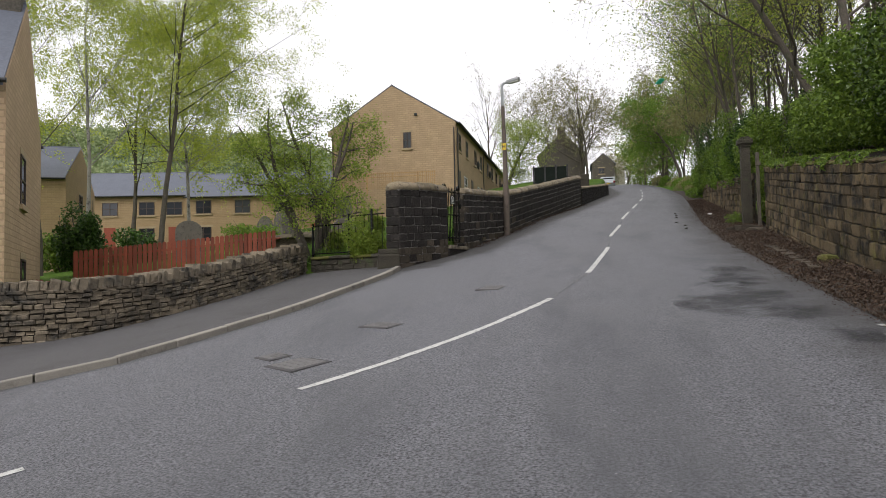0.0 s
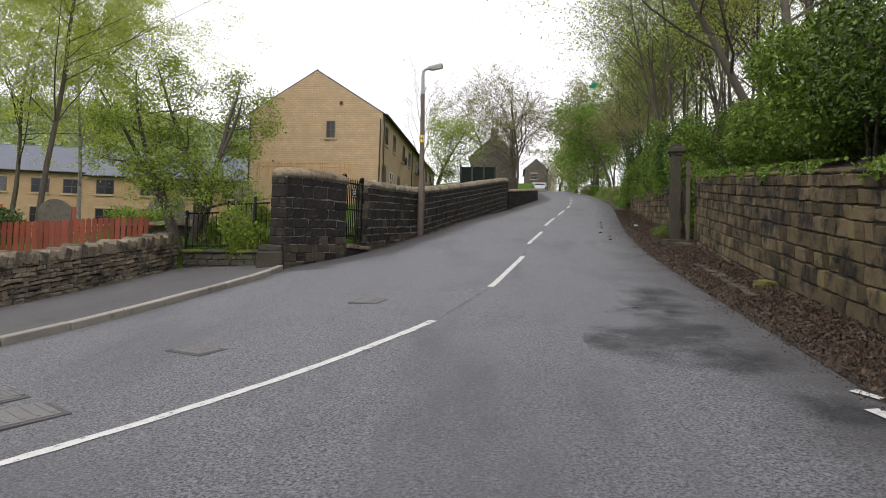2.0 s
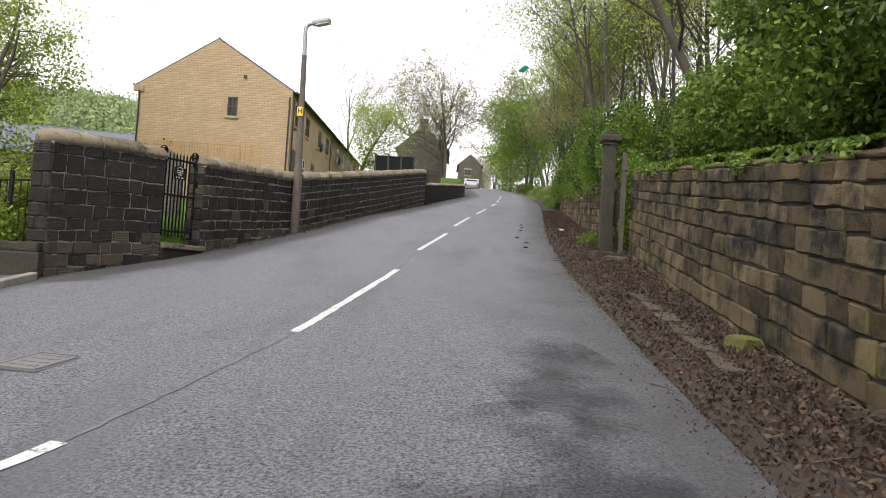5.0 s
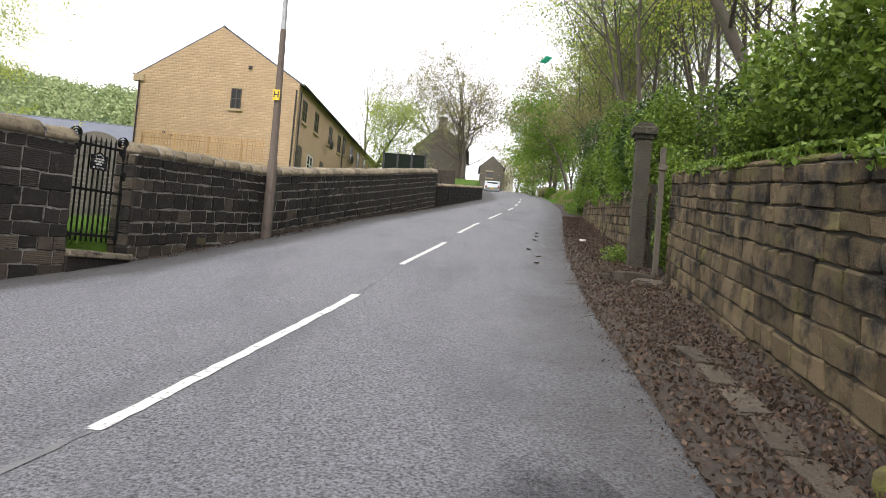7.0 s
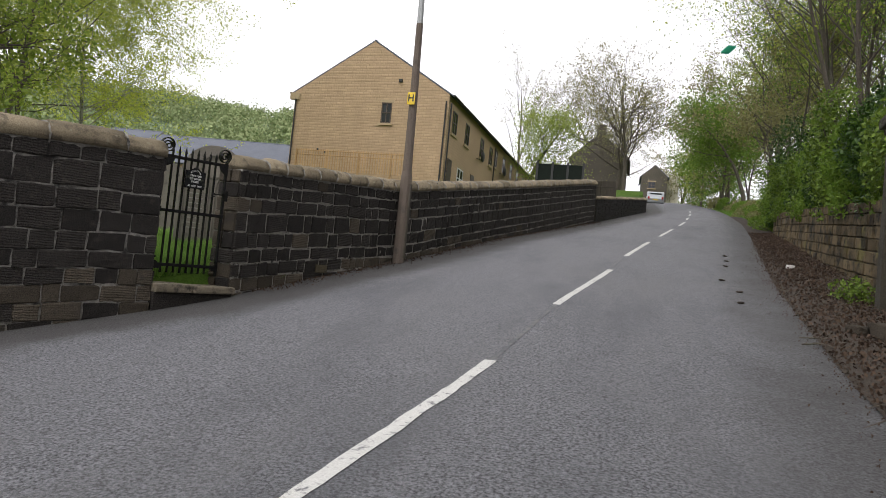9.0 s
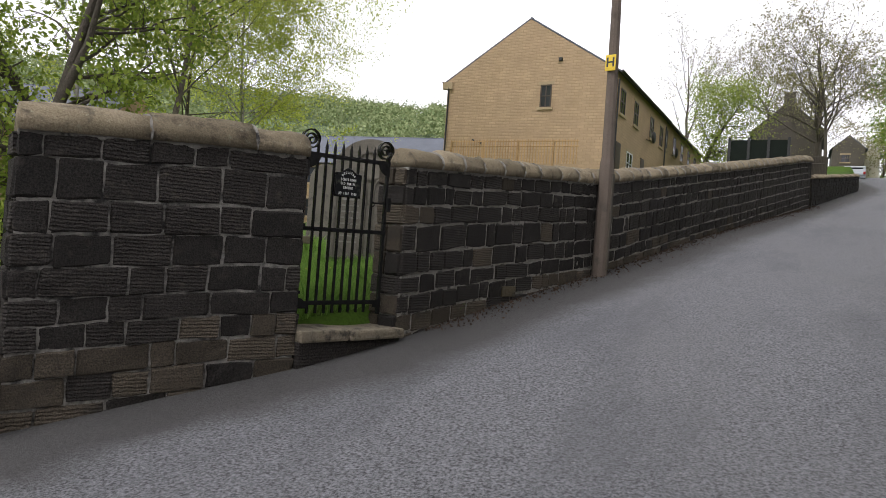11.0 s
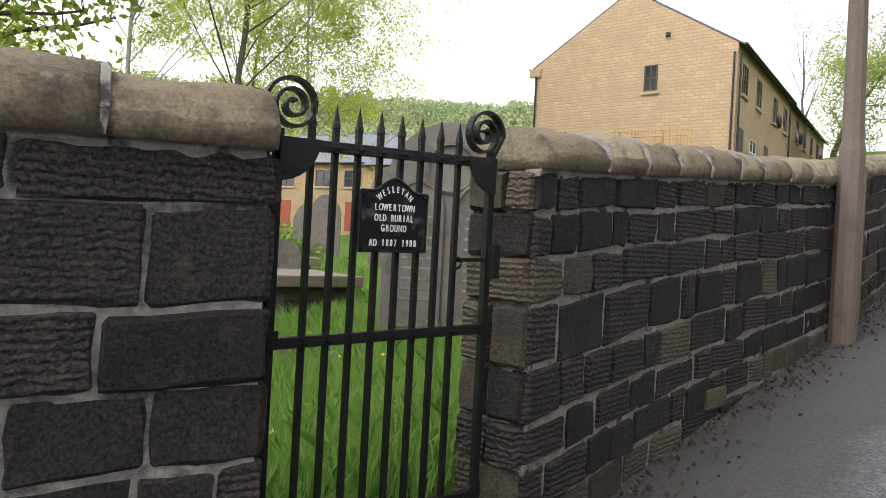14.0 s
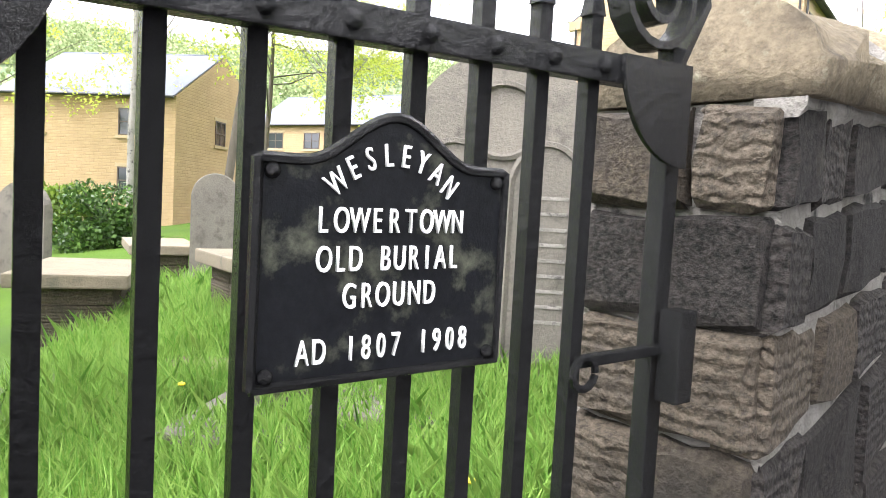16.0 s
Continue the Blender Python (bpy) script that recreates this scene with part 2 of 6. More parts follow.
WHITE = surface("white_letter_paint", (0.75, 0.75, 0.72), (0.62, 0.62, 0.6), 30.0, 150.0, rough=0.6, bump=0.1)
YELLOW = plain("yellow_sign_paint", (0.75, 0.52, 0.02), 0.45)
BLACK = plain("black_paint", (0.015, 0.015, 0.015), 0.5)
POLE = surface("weathered_post_concrete", (0.13, 0.1, 0.078), (0.1, 0.08, 0.065), 2.5, 60.0, spot=(0.06, 0.05, 0.042), spot_scale=3.0, rough=0.9, bump=0.3)
GALV = surface("dull_grey_steel", (0.36, 0.37, 0.37), (0.27, 0.28, 0.28), 3.0, 50.0, rough=0.55, metal=0.3, bump=0.1)
REDWOOD = surface("red_stained_timber", (0.26, 0.062, 0.03), (0.19, 0.045, 0.025), 4.0, 40.0, rough=0.8, bump=0.3, vary=0.25)
GREYWOOD = surface("weathered_grey_timber", (0.095, 0.08, 0.06), (0.065, 0.055, 0.042), 5.0, 40.0, rough=0.9, bump=0.4, vary=0.2)
PALEWOOD = surface("pale_fence_timber", (0.42, 0.27, 0.12), (0.34, 0.21, 0.1), 5.0, 40.0, rough=0.85, bump=0.3, vary=0.15)
HOUSESTONE = courses_material("buff_coursed_stone", (0.53, 0.38, 0.235), (0.415, 0.295, 0.18), (0.27, 0.19, 0.11), 0.42, 0.155)
FARSTONE = courses_material("buff_stone_of_the_row", (0.42, 0.3, 0.165), (0.36, 0.25, 0.135), (0.3, 0.22, 0.13), 0.42, 0.15)
DARKHOUSE = surface("old_dark_stone", (0.07, 0.062, 0.05), (0.1, 0.088, 0.07), 1.0, 15.0, rough=0.95, bump=0.5)
SILL = plain("pale_stone_dressing", (0.4, 0.31, 0.19), 0.9)
SLATE = surface("blue_slate", (0.11, 0.122, 0.15), (0.082, 0.092, 0.114), 1.2, 14.0, spec=0.3, rough=0.55, bump=0.4, bump_scale=6.0)
FRAME = plain("brown_window_frame", (0.055, 0.035, 0.024), 0.5)
WHITEFRAME = plain("white_window_frame", (0.7, 0.7, 0.68), 0.4)
BARK = surface("brown_bark", (0.065, 0.054, 0.042), (0.1, 0.085, 0.066), 5.0, 50.0, rough=0.95, bump=0.9, bump_scale=30.0, spot=(0.06, 0.075, 0.035), spot_scale=1.5)
BIRCHBARK = surface("birch_bark", (0.34, 0.32, 0.29), (0.2, 0.185, 0.165), 3.0, 30.0, spot=(0.05, 0.045, 0.04), spot_scale=6.0, spot_cut=(0.55, 0.66), rough=0.85, bump=0.5)
SOIL = surface("dark_soil", (0.03, 0.022, 0.016), (0.045, 0.034, 0.025), 2.0, 40.0, spot=(0.06, 0.045, 0.032), spot_scale=5.0, rough=1.0, bump=0.8)
BAREEARTH = surface("trodden_earth", (0.2, 0.15, 0.105), (0.14, 0.105, 0.072), 5.0, 60.0, spot=(0.09, 0.1, 0.04), spot_scale=6.0, spot_cut=(0.55, 0.7), rough=1.0, bump=0.8)
GRASSGROUND = surface("turf", (0.045, 0.09, 0.012), (0.066, 0.115, 0.016), 0.7, 30.0, spec=0.1, spot=(0.05, 0.09, 0.025), spot_scale=0.12, rough=0.95, bump=0.7, spot2=(0.11, 0.085, 0.045), spot2_scale=0.5, spot2_cut=(0.63, 0.75))
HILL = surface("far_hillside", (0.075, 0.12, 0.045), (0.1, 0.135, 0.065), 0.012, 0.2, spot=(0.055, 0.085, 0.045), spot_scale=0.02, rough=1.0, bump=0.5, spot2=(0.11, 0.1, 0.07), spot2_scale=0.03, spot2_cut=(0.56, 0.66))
# spring green made paler and greyer: distance haze is put into the leaf colour
WOODS = leaf_material("hazed_wood_foliage", (0.16, 0.22, 0.09), (0.3, 0.34, 0.17), 0.1, 0.9)
LITTER = leaf_material("dead_leaves", (0.026, 0.016, 0.011), (0.1, 0.068, 0.047), 0.1, 0.8)
GRASS = leaf_material("grass_blades", (0.11, 0.25, 0.035), (0.28, 0.42, 0.1), 0.4, 0.5)
BIRCHLEAF = leaf_material("young_birch_leaves", (0.32, 0.4, 0.055), (0.54, 0.58, 0.11), 0.6)
ASHLEAF = leaf_material("young_ash_leaves", (0.2, 0.28, 0.05), (0.36, 0.42, 0.09), 0.55)
THORNLEAF = leaf_material("hawthorn_leaves", (0.13, 0.2, 0.025), (0.29, 0.36, 0.06), 0.45)
PALELEAF = leaf_material("opening_buds", (0.2, 0.19, 0.07), (0.3, 0.29, 0.13), 0.4)
EVERGREEN = leaf_material("glossy_evergreen_leaves", (0.012, 0.028, 0.005), (0.085, 0.14, 0.02), 0.15, 0.35)
LAUREL = leaf_material("evergreen_laurel_leaves", (0.055, 0.1, 0.015), (0.19, 0.275, 0.042), 0.35, 0.4)
HOLLY = leaf_material("dark_evergreen_leaves", (0.018, 0.045, 0.01), (0.075, 0.14, 0.027), 0.25, 0.35)
IVY = leaf_material("woodland_leaves", (0.09, 0.17, 0.02), (0.2, 0.3, 0.045), 0.45)
MOSS = surface("moss", (0.09, 0.105, 0.02), (0.14, 0.13, 0.03), 6.0, 70.0, spot=(0.08, 0.055, 0.03), spot_scale=4.0, rough=1.0, bump=0.9)
FLOWER = plain("dandelion_yellow", (0.8, 0.6, 0.02), 0.7)
RUST = surface("cast_iron_cover", (0.11, 0.107, 0.105), (0.15, 0.145, 0.14), 6.0, 90.0, rough=0.7, bump=0.5)
SILVER = plain("silver_car_paint", (0.3, 0.32, 0.34), 0.3, 0.4)
RUBBER = plain("rubber", (0.02, 0.02, 0.02), 0.8)
REDLAMP = plain("red_lamp_glass", (0.4, 0.02, 0.02), 0.2)
TEAL = plain("green_bag_plastic", (0.02, 0.42, 0.24), 0.5)
RENDERWHITE = plain("cream_render", (0.75, 0.7, 0.58), 0.9)
GLASS = bpy.data.materials.new("window_glass")
GLASS.use_nodes = True
GLASS.node_tree.nodes["Principled BSDF"].inputs["Base Color"].default_value = (0.02, 0.024, 0.03, 1)
GLASS.node_tree.nodes["Principled BSDF"].inputs["Roughness"].default_value = 0.08
GLASS.node_tree.nodes["Principled BSDF"].inputs["Specular IOR Level"].default_value = 0.6


# ---- builders ----
def part(name, bm, material, parent=None, label="", kind="", smooth=False):
    """Links a bmesh as one mesh object under a thing or a part."""
    me = bpy.data.meshes.new(name)
    if isinstance(bm, bmesh.types.BMesh):
        bmesh.ops.recalc_face_normals(bm, faces=bm.faces)
        bm.to_mesh(me)
        bm.free()
    else:
        me.from_pydata(*bm)
        me.validate()
    me.materials.append(material)
    if smooth:
        me.shade_smooth()
    ob = new(name, me)
    ob.parent = parent
    return tagged(ob, label=label, kind=kind)


def thing(name, label, category, at=None, group="", kind=""):
    ob = new(name)
    ob.empty_display_size = 0.1
    if at is not None:
        ob.matrix_world = at
    return tagged(ob, label, category, group, kind)


def add_box(bm, lo, hi, bevel=0.0, m=None):
    x0, y0, z0 = lo
    x1, y1, z1 = hi
    vs = [bm.verts.new(p) for p in ((x0, y0, z0), (x1, y0, z0), (x1, y1, z0), (x0, y1, z0), (x0, y0, z1), (x1, y0, z1), (x1, y1, z1), (x0, y1, z1))]
    fs = [bm.faces.new([vs[i] for i in f]) for f in ((3, 2, 1, 0), (4, 5, 6, 7), (0, 1, 5, 4), (1, 2, 6, 5), (2, 3, 7, 6), (3, 0, 4, 7))]
    if bevel:
        edges = list({e for f in fs for e in f.edges})
        out = bmesh.ops.bevel(bm, geom=edges, offset=bevel, segments=2, affect="EDGES", profile=0.6)
        vs = list({v for f in out["faces"] for v in f.verts} | {v for v in vs if v.is_valid})
    if m is not None:
        bmesh.ops.transform(bm, matrix=m, verts=[v for v in vs if v.is_valid])
    return bm


def box(lo, hi, bevel=0.0, m=None):
    return add_box(bmesh.new(), lo, hi, bevel, m)


def tube(bm, points, radii, sides=6, cap=True):
    """A tube along points with a radius at each."""
    rings = []
    pts = [Vector(p) for p in points]
    for i, p in enumerate(pts):
        d = (pts[min(i + 1, len(pts) - 1)] - pts[max(i - 1, 0)]).normalized()
        a = d.cross(Vector((0.31, 0.93, 0.17))).normalized()
        b = d.cross(a)
        rings.append([bm.verts.new(p + radii[i] * (math.cos(k * math.tau / sides) * a + math.sin(k * math.tau / sides) * b)) for k in range(sides)])
    for r, s in zip(rings, rings[1:]):
        for k in range(sides):
            bm.faces.new((r[k], r[(k + 1) % sides], s[(k + 1) % sides], s[k]))
    if cap:
        bm.faces.new(rings[0][::-1])
        bm.faces.new(rings[-1])
    return bm


def prism(outline, depth, m=None, bevel=0.0):
    """An outline in the xz plane, made depth thick along y."""
    bm = bmesh.new()
    a = [bm.verts.new((x, 0, z)) for x, z in outline]
    b = [bm.verts.new((x, depth, z)) for x, z in outline]
    bm.faces.new(a)
    bm.faces.new(b[::-1])
    for i in range(len(a)):
        j = (i + 1) % len(a)
        bm.faces.new((a[i], b[i], b[j], a[j]))
    if bevel:
        bmesh.ops.bevel(bm, geom=list(bm.edges), offset=bevel, segments=1, affect="EDGES")
    if m is not None:
        bmesh.ops.transform(bm, matrix=m, verts=bm.verts)
    return bm


def grid_mesh(xs, ys, fz):
    xx, yy = np.meshgrid(xs, ys)
    zz = fz(xx, yy)
    n, k = len(xs), len(ys)
    verts = np.stack([xx, yy, zz], -1).reshape(-1, 3)
    i = np.arange(n * k).reshape(k, n)
    faces = np.stack([i[:-1, :-1], i[:-1, 1:], i[1:, 1:], i[1:, :-1]], -1).reshape(-1, 4)
    return verts.tolist(), [], faces.tolist()


def quads_mesh(centres, right, up):
    """Many small four-sided leaves as one mesh's data: kite shapes from centre, half-width and half-length vectors."""
    c = np.asarray(centres)
    v = np.stack([c - up, c + right - up * 0.1, c + up, c - right - up * 0.1], 1).reshape(-1, 3)
    f = np.arange(len(v)).reshape(-1, 4)
    return v, f


def fast_part(name, v, f, material, parent=None, label="", kind=""):
    me = bpy.data.meshes.new(name)
    me.vertices.add(len(v))
    me.vertices.foreach_set("co", np.asarray(v, np.float32).ravel())
    me.loops.add(f.size)
    me.loops.foreach_set("vertex_index", f.astype(np.int32).ravel())
    me.polygons.add(len(f))
    me.polygons.foreach_set("loop_start", np.arange(0, f.size, f.shape[1], dtype=np.int32))
    me.update(calc_edges=True)
    me.materials.append(material)
    ob = new(name, me)
    ob.parent = parent
    return tagged(ob, label=label, kind=kind)


def leaves_at(rng, centres, size, droop=0.0, aspect=0.55):
    n = len(centres)
    a = rng.normal(size=(n, 3))
    a[:, 2] -= droop
    a /= np.linalg.norm(a, axis=1)[:, None]
    b = np.cross(a, rng.normal(size=(n, 3)))
    b /= np.linalg.norm(b, axis=1)[:, None]
    s = size * rng.uniform(0.6, 1.3, n)[:, None]
    return quads_mesh(centres, b * s * aspect, a * s)


# ---- the lie of the land ----
def road_z(x, y):
    x, y = np.asarray(x, float), np.asarray(y, float)
    yc = np.clip(y, -8, 31)
    xc = np.clip(x, -9, 9)
    over = np.clip(y - 31, 0, 66)
    z = -0.087 + 0.1111 * yc + 0.0009 * yc * yc + 0.0475 * xc - 0.0042 * xc * xc
    return z + 0.152 * over + 0.0973 * np.clip(y + 8, None, 0)


def rz(x, y):
    return float(road_z(x, y))


# plan lines, by their y: the two edges of the carriageway, its middle line, and the wall faces
MID = np.array([(-14, -12), (-8.5, -2), (-4.36, 4.0), (-2.6, 6.1), (-1.92, 7.1), (-1.21, 8.43), (-0.38, 10.5), (0.27, 13.45), (0.89, 18.1), (1.11, 21.3), (1.7, 25.4),
                (1.95, 28.0), (2.55, 32.0), (2.92, 34.5), (3.57, 39.0), (4.1, 42.7), (4.55, 46), (5.1, 51.5), (5.96, 60), (6.35, 66), (6.3, 78), (6.0, 100)])
DRY = np.array([(-16.0, 6.6), (-13.2, 8.0), (-10.44, 9.86), (-9.07, 10.87), (-8.4, 12.4), (-7.95, 14.4), (-7.8, 17.0), (-7.7, 18.5)])
LEFT = np.array([(-30, -6), (-12, 3.6), (-7.44, 6.99), (-6.18, 8.11), (-5.81, 9.07), (-5.09, 11.33), (-4.78, 13.43), (-4.45, 15.85), (-4.5, 17.15), (-4.6, 17.4), (-3.65, 19.39),
                 (-3.335, 20.57), (-3.13, 22.4), (-2.58, 25.2), (-1.75, 30.3), (0.5, 41.5), (2.95, 57.0), (3.1, 62), (3.3, 75), (3.0, 100)])
RIGHT = np.array([(3.0, -14), (3.2, 4), (3.25, 7.2), (3.4, 9.4), (3.52, 12), (3.7, 15), (3.9, 18.6), (4.5, 24.8), (5.13, 29.75), (6.5, 40.2), (7.5, 48.7), (8.4, 59.7), (9.4, 74), (9.0, 100)])
RWALL = np.array([(4.1, -14), (4.15, 6), (4.4, 9.7), (4.65, 12.4), (4.95, 15.6), (5.3, 18.4), (5.65, 21.4), (5.95, 24), (6.25, 29), (7.3, 40), (8.3, 48.7), (9.4, 60), (10.6, 74), (10.0, 110)])


def along(line, y):
    return np.interp(y, line[:, 1], line[:, 0])


def smooth(a, b, v):
    t = np.clip((v - a) / (b - a), 0, 1)
    return t * t * (3 - 2 * t)


def wall_top(y):
    """Top of the retaining wall."""
    return 1.47 + 0.15 * np.asarray(y, float)


def land_z(x, y):
    """Ground outside the carriageway: burial ground and valley on one side, wooded bank on the other, hills round about."""
    x, y = np.asarray(x, float), np.asarray(y, float)
    xl, xr = np.where(y < 18.4, along(DRY, y), along(LEFT, y)), along(RWALL, y)
    road = road_z(np.clip(x, -9, 9), y) - 0.12
    drop = np.clip(-4.2 - x, 0, 60)
    yl = np.clip(y, -10, 62)
    left = -0.087 + 0.1111 * yl + 0.0009 * yl * yl - 0.25 + 0.35 * smooth(17, 20, y) - (0.02 + 0.0022 * np.clip(yl, 0, 60)) * drop
    left = left + np.clip(y - 62, 0, 60) * 0.02
    behind = np.clip(x - xr, 0, 30)
    right = np.minimum(wall_top(np.clip(y, -5, 24)), 5.0) - 0.12 + np.clip(y - 24, 0, 30) * 0.1 + 0.32 * np.clip(behind - 0.3, 0, 9)
    right = np.maximum(right, road_z(xr, y) + 0.55 * smooth(30, 40, y) + 0.25 * behind)
    right = right - smooth(22, 24.5, y) * (1 - smooth(32, 40, y)) * 0.9 * (1 - smooth(1.0, 4.0, behind))
    z = np.where(x < xl - 0.25, left, road)
    z = np.where(x > xr + 0.62, right, z)
    r = np.hypot(x, y)
    az = np.degrees(np.arctan2(-x, y))
    rise = smooth(95, 420, r)
    high = 67 * smooth(2, 26, az) + 11
    far = np.where(np.abs(az) < 140, high, 15)
    return z * (1 - smooth(70, 160, r)) + rise * far * 1.0 + smooth(70, 160, r) * (1 - rise) * 4.0


def lz(x, y):
    return float(land_z(x, y))


ground = part("ground", grid_mesh(np.concatenate([np.linspace(-1500, -130, 40), np.linspace(-120, -30, 46), np.linspace(-29.5, 20, 199), np.linspace(22, 120, 40), np.linspace(140, 1500, 30)]),
                                  np.concatenate([np.linspace(-1500, -130, 24), np.linspace(-120, -12, 20), np.linspace(-11.5, 66, 150), np.linspace(68, 160, 40), np.linspace(175, 1500, 60)]), land_z),
              GRASSGROUND, kind="structure", smooth=True)
tagged(ground, "rough green turf sloping down to the valley", "ground")
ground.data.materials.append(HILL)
ground.data.materials.append(SOIL)
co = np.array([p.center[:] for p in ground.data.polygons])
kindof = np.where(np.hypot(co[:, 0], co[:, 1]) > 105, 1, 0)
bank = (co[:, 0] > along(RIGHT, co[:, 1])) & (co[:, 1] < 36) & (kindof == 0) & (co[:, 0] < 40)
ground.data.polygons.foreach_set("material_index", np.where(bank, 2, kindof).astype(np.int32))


def strip(name, ya, yb, step, left_line, right_line, lift, cols, material, label, category):
    ys = np.arange(ya, yb + step, step)
    verts, faces = [], []
    for y in ys:
        a, b = float(left_line(y)), float(right_line(y))
        for i in range(cols + 1):
            x = a + (b - a) * i / cols
            verts.append((x, y, rz(x, y) + lift))
    n = cols + 1
    for j in range(len(ys) - 1):
        for i in range(cols):
            faces.append((j * n + i, j * n + i + 1, (j + 1) * n + i + 1, (j + 1) * n + i))
    return tagged(part(name, (verts, [], faces), material, kind="structure", smooth=True), label, category)


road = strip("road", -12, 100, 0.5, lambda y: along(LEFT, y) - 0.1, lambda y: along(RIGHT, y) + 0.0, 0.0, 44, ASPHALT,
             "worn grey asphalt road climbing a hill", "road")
# weight that rises towards both road edges, where the asphalt is coloured darker
sa = road.data.attributes.new("edge_dark", "FLOAT", "POINT")
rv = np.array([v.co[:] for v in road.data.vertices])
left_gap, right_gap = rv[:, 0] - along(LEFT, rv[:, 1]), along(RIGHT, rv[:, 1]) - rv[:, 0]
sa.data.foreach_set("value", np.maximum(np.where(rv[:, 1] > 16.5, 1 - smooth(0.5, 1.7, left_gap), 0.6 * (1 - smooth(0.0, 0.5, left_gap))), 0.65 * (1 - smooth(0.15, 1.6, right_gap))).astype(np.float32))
strip("verge", -12, 60, 0.5, lambda y: along(RIGHT, y) - 0.08, lambda y: along(RWALL, y) + 0.3, 0.012, 6, SOIL, "soil verge under dead leaves at the wall", "verge")
# ---- footway, kerb, markings ----
strip("pavement", 3.0, 18.4, 0.35, lambda y: (along(DRY, y) - 0.2) if y > 6.6 else -16 - (6.6 - y) * 2, lambda y: min(along(LEFT, y) - 0.1, -4.6), 0.09, 10, FOOTWAY,
      "dark asphalt footway beside the road", "pavement")

kerb = thing("kerb", "row of pale worn stone kerbs along the footway", "kerb", kind="structure")
kd = np.concatenate([[0], np.cumsum(np.hypot(*np.diff(LEFT[1:10], axis=0).T))])
rng = np.random.default_rng(4)
s = 0.0
while s < kd[-1] - 0.3:
    e = min(s + rng.uniform(0.85, 1.0), kd[-1])
    a = [np.interp(s + 0.008, kd, LEFT[1:10, i]) for i in (0, 1)]
    b = [np.interp(e - 0.008, kd, LEFT[1:10, i]) for i in (0, 1)]
    d = Vector((b[0] - a[0], b[1] - a[1], 0)).normalized()
    n = Vector((-d.y, d.x, 0)) * 0.13
    lo = [Vector((*p, rz(*p) - 0.08)) for p in (a, b)]
    hi = [Vector((*p, rz(*p) + 0.105 + rng.uniform(-0.006, 0.006))) for p in (a, b)]
    bm = bmesh.new()
    q = [bm.verts.new(p) for p in (lo[0], lo[1], lo[1] + n, lo[0] + n, hi[0], hi[1], hi[1] + n, hi[0] + n)]
    for f in ((3, 2, 1, 0), (4, 5, 6, 7), (0, 1, 5, 4), (1, 2, 6, 5), (2, 3, 7, 6), (3, 0, 4, 7)):
        bm.faces.new([q[i] for i in f])
    bmesh.ops.bevel(bm, geom=list(bm.edges), offset=0.014, segments=1, affect="EDGES")
    part("kerb_stone", bm, KERB, kerb)
    s = e


def ribbon(name, pts, width, lift, material, label, category, group="", kind="", jag=0.0, seed=1):
    """A thin painted band on the road along plan points."""
    r = np.random.default_rng(seed)
    verts, faces = [], []
    pts = np.array(pts, float)
    d = np.concatenate([[0], np.cumsum(np.hypot(*np.diff(pts, axis=0).T))])
    n = max(2, int(d[-1] / 0.12))
    ss = np.linspace(0, d[-1], n + 1)
    cx, cy = np.interp(ss, d, pts[:, 0]), np.interp(ss, d, pts[:, 1])
    tx, ty = np.gradient(cx), np.gradient(cy)
    ln = np.hypot(tx, ty)
    for x, y, u, v in zip(cx, cy, -ty / ln, tx / ln):
        for k in (1, -1):
            w = k * width / 2 + r.uniform(-jag, jag)
            verts.append((x + u * w, y + v * w, rz(x + u * w, y + v * w) + lift))
    for i in range(n):
        faces.append((2 * i, 2 * i + 1, 2 * i + 3, 2 * i + 2))
    return tagged(part(name, (verts, [], faces), material), label, category, group, kind)


def midline(ya, yb):
    ys = np.linspace(ya, yb, 24)
    return [(float(along(MIDS, y)), float(y)) for y in ys]


# a smooth middle line through the fitted places
my = np.linspace(-12, 70, 400)
mx = np.interp(my, MID[:, 1], MID[:, 0])
for _ in range(6):
    mx[1:-1] = (mx[:-2] + 2 * mx[1:-1] + mx[2:]) / 4
MIDS = np.stack([mx, my], 1)
for i, (a, b) in enumerate(((0.2, 4.35), (6.1, 10.6), (13.42, 18.15), (21.25, 25.4), (28.0, 32.0), (34.6, 39.0), (42.2, 45.7), (48.5, 51.5), (55, 58), (62, 65))):
    ribbon("lane_mark", midline(a, b), 0.105, 0.006, PAINT, "worn white painted centre line dash on asphalt", "road marking", "centre line dashes", jag=0.009, seed=i)
for i, (a, b) in enumerate(((10.6, 13.4), (18.15, 21.2), (25.4, 27.7))):
    ribbon("sealed_joint", midline(a, b), 0.04, 0.005, SEAM, "pale worn seam between two layers of asphalt", "road seam", "seams", jag=0.015, seed=20 + i)
ribbon("edge_mark", [(3.1, 7.75), (3.22, 7.55)], 0.1, 0.014, PAINT, "short worn white edge mark by the verge", "road marking", "edge marks", jag=0.01)
ribbon("edge_mark", [(3.0, 7.3), (3.16, 6.6)], 0.12, 0.014, PAINT, "short worn white edge mark by the verge", "road marking", "edge marks", jag=0.01)


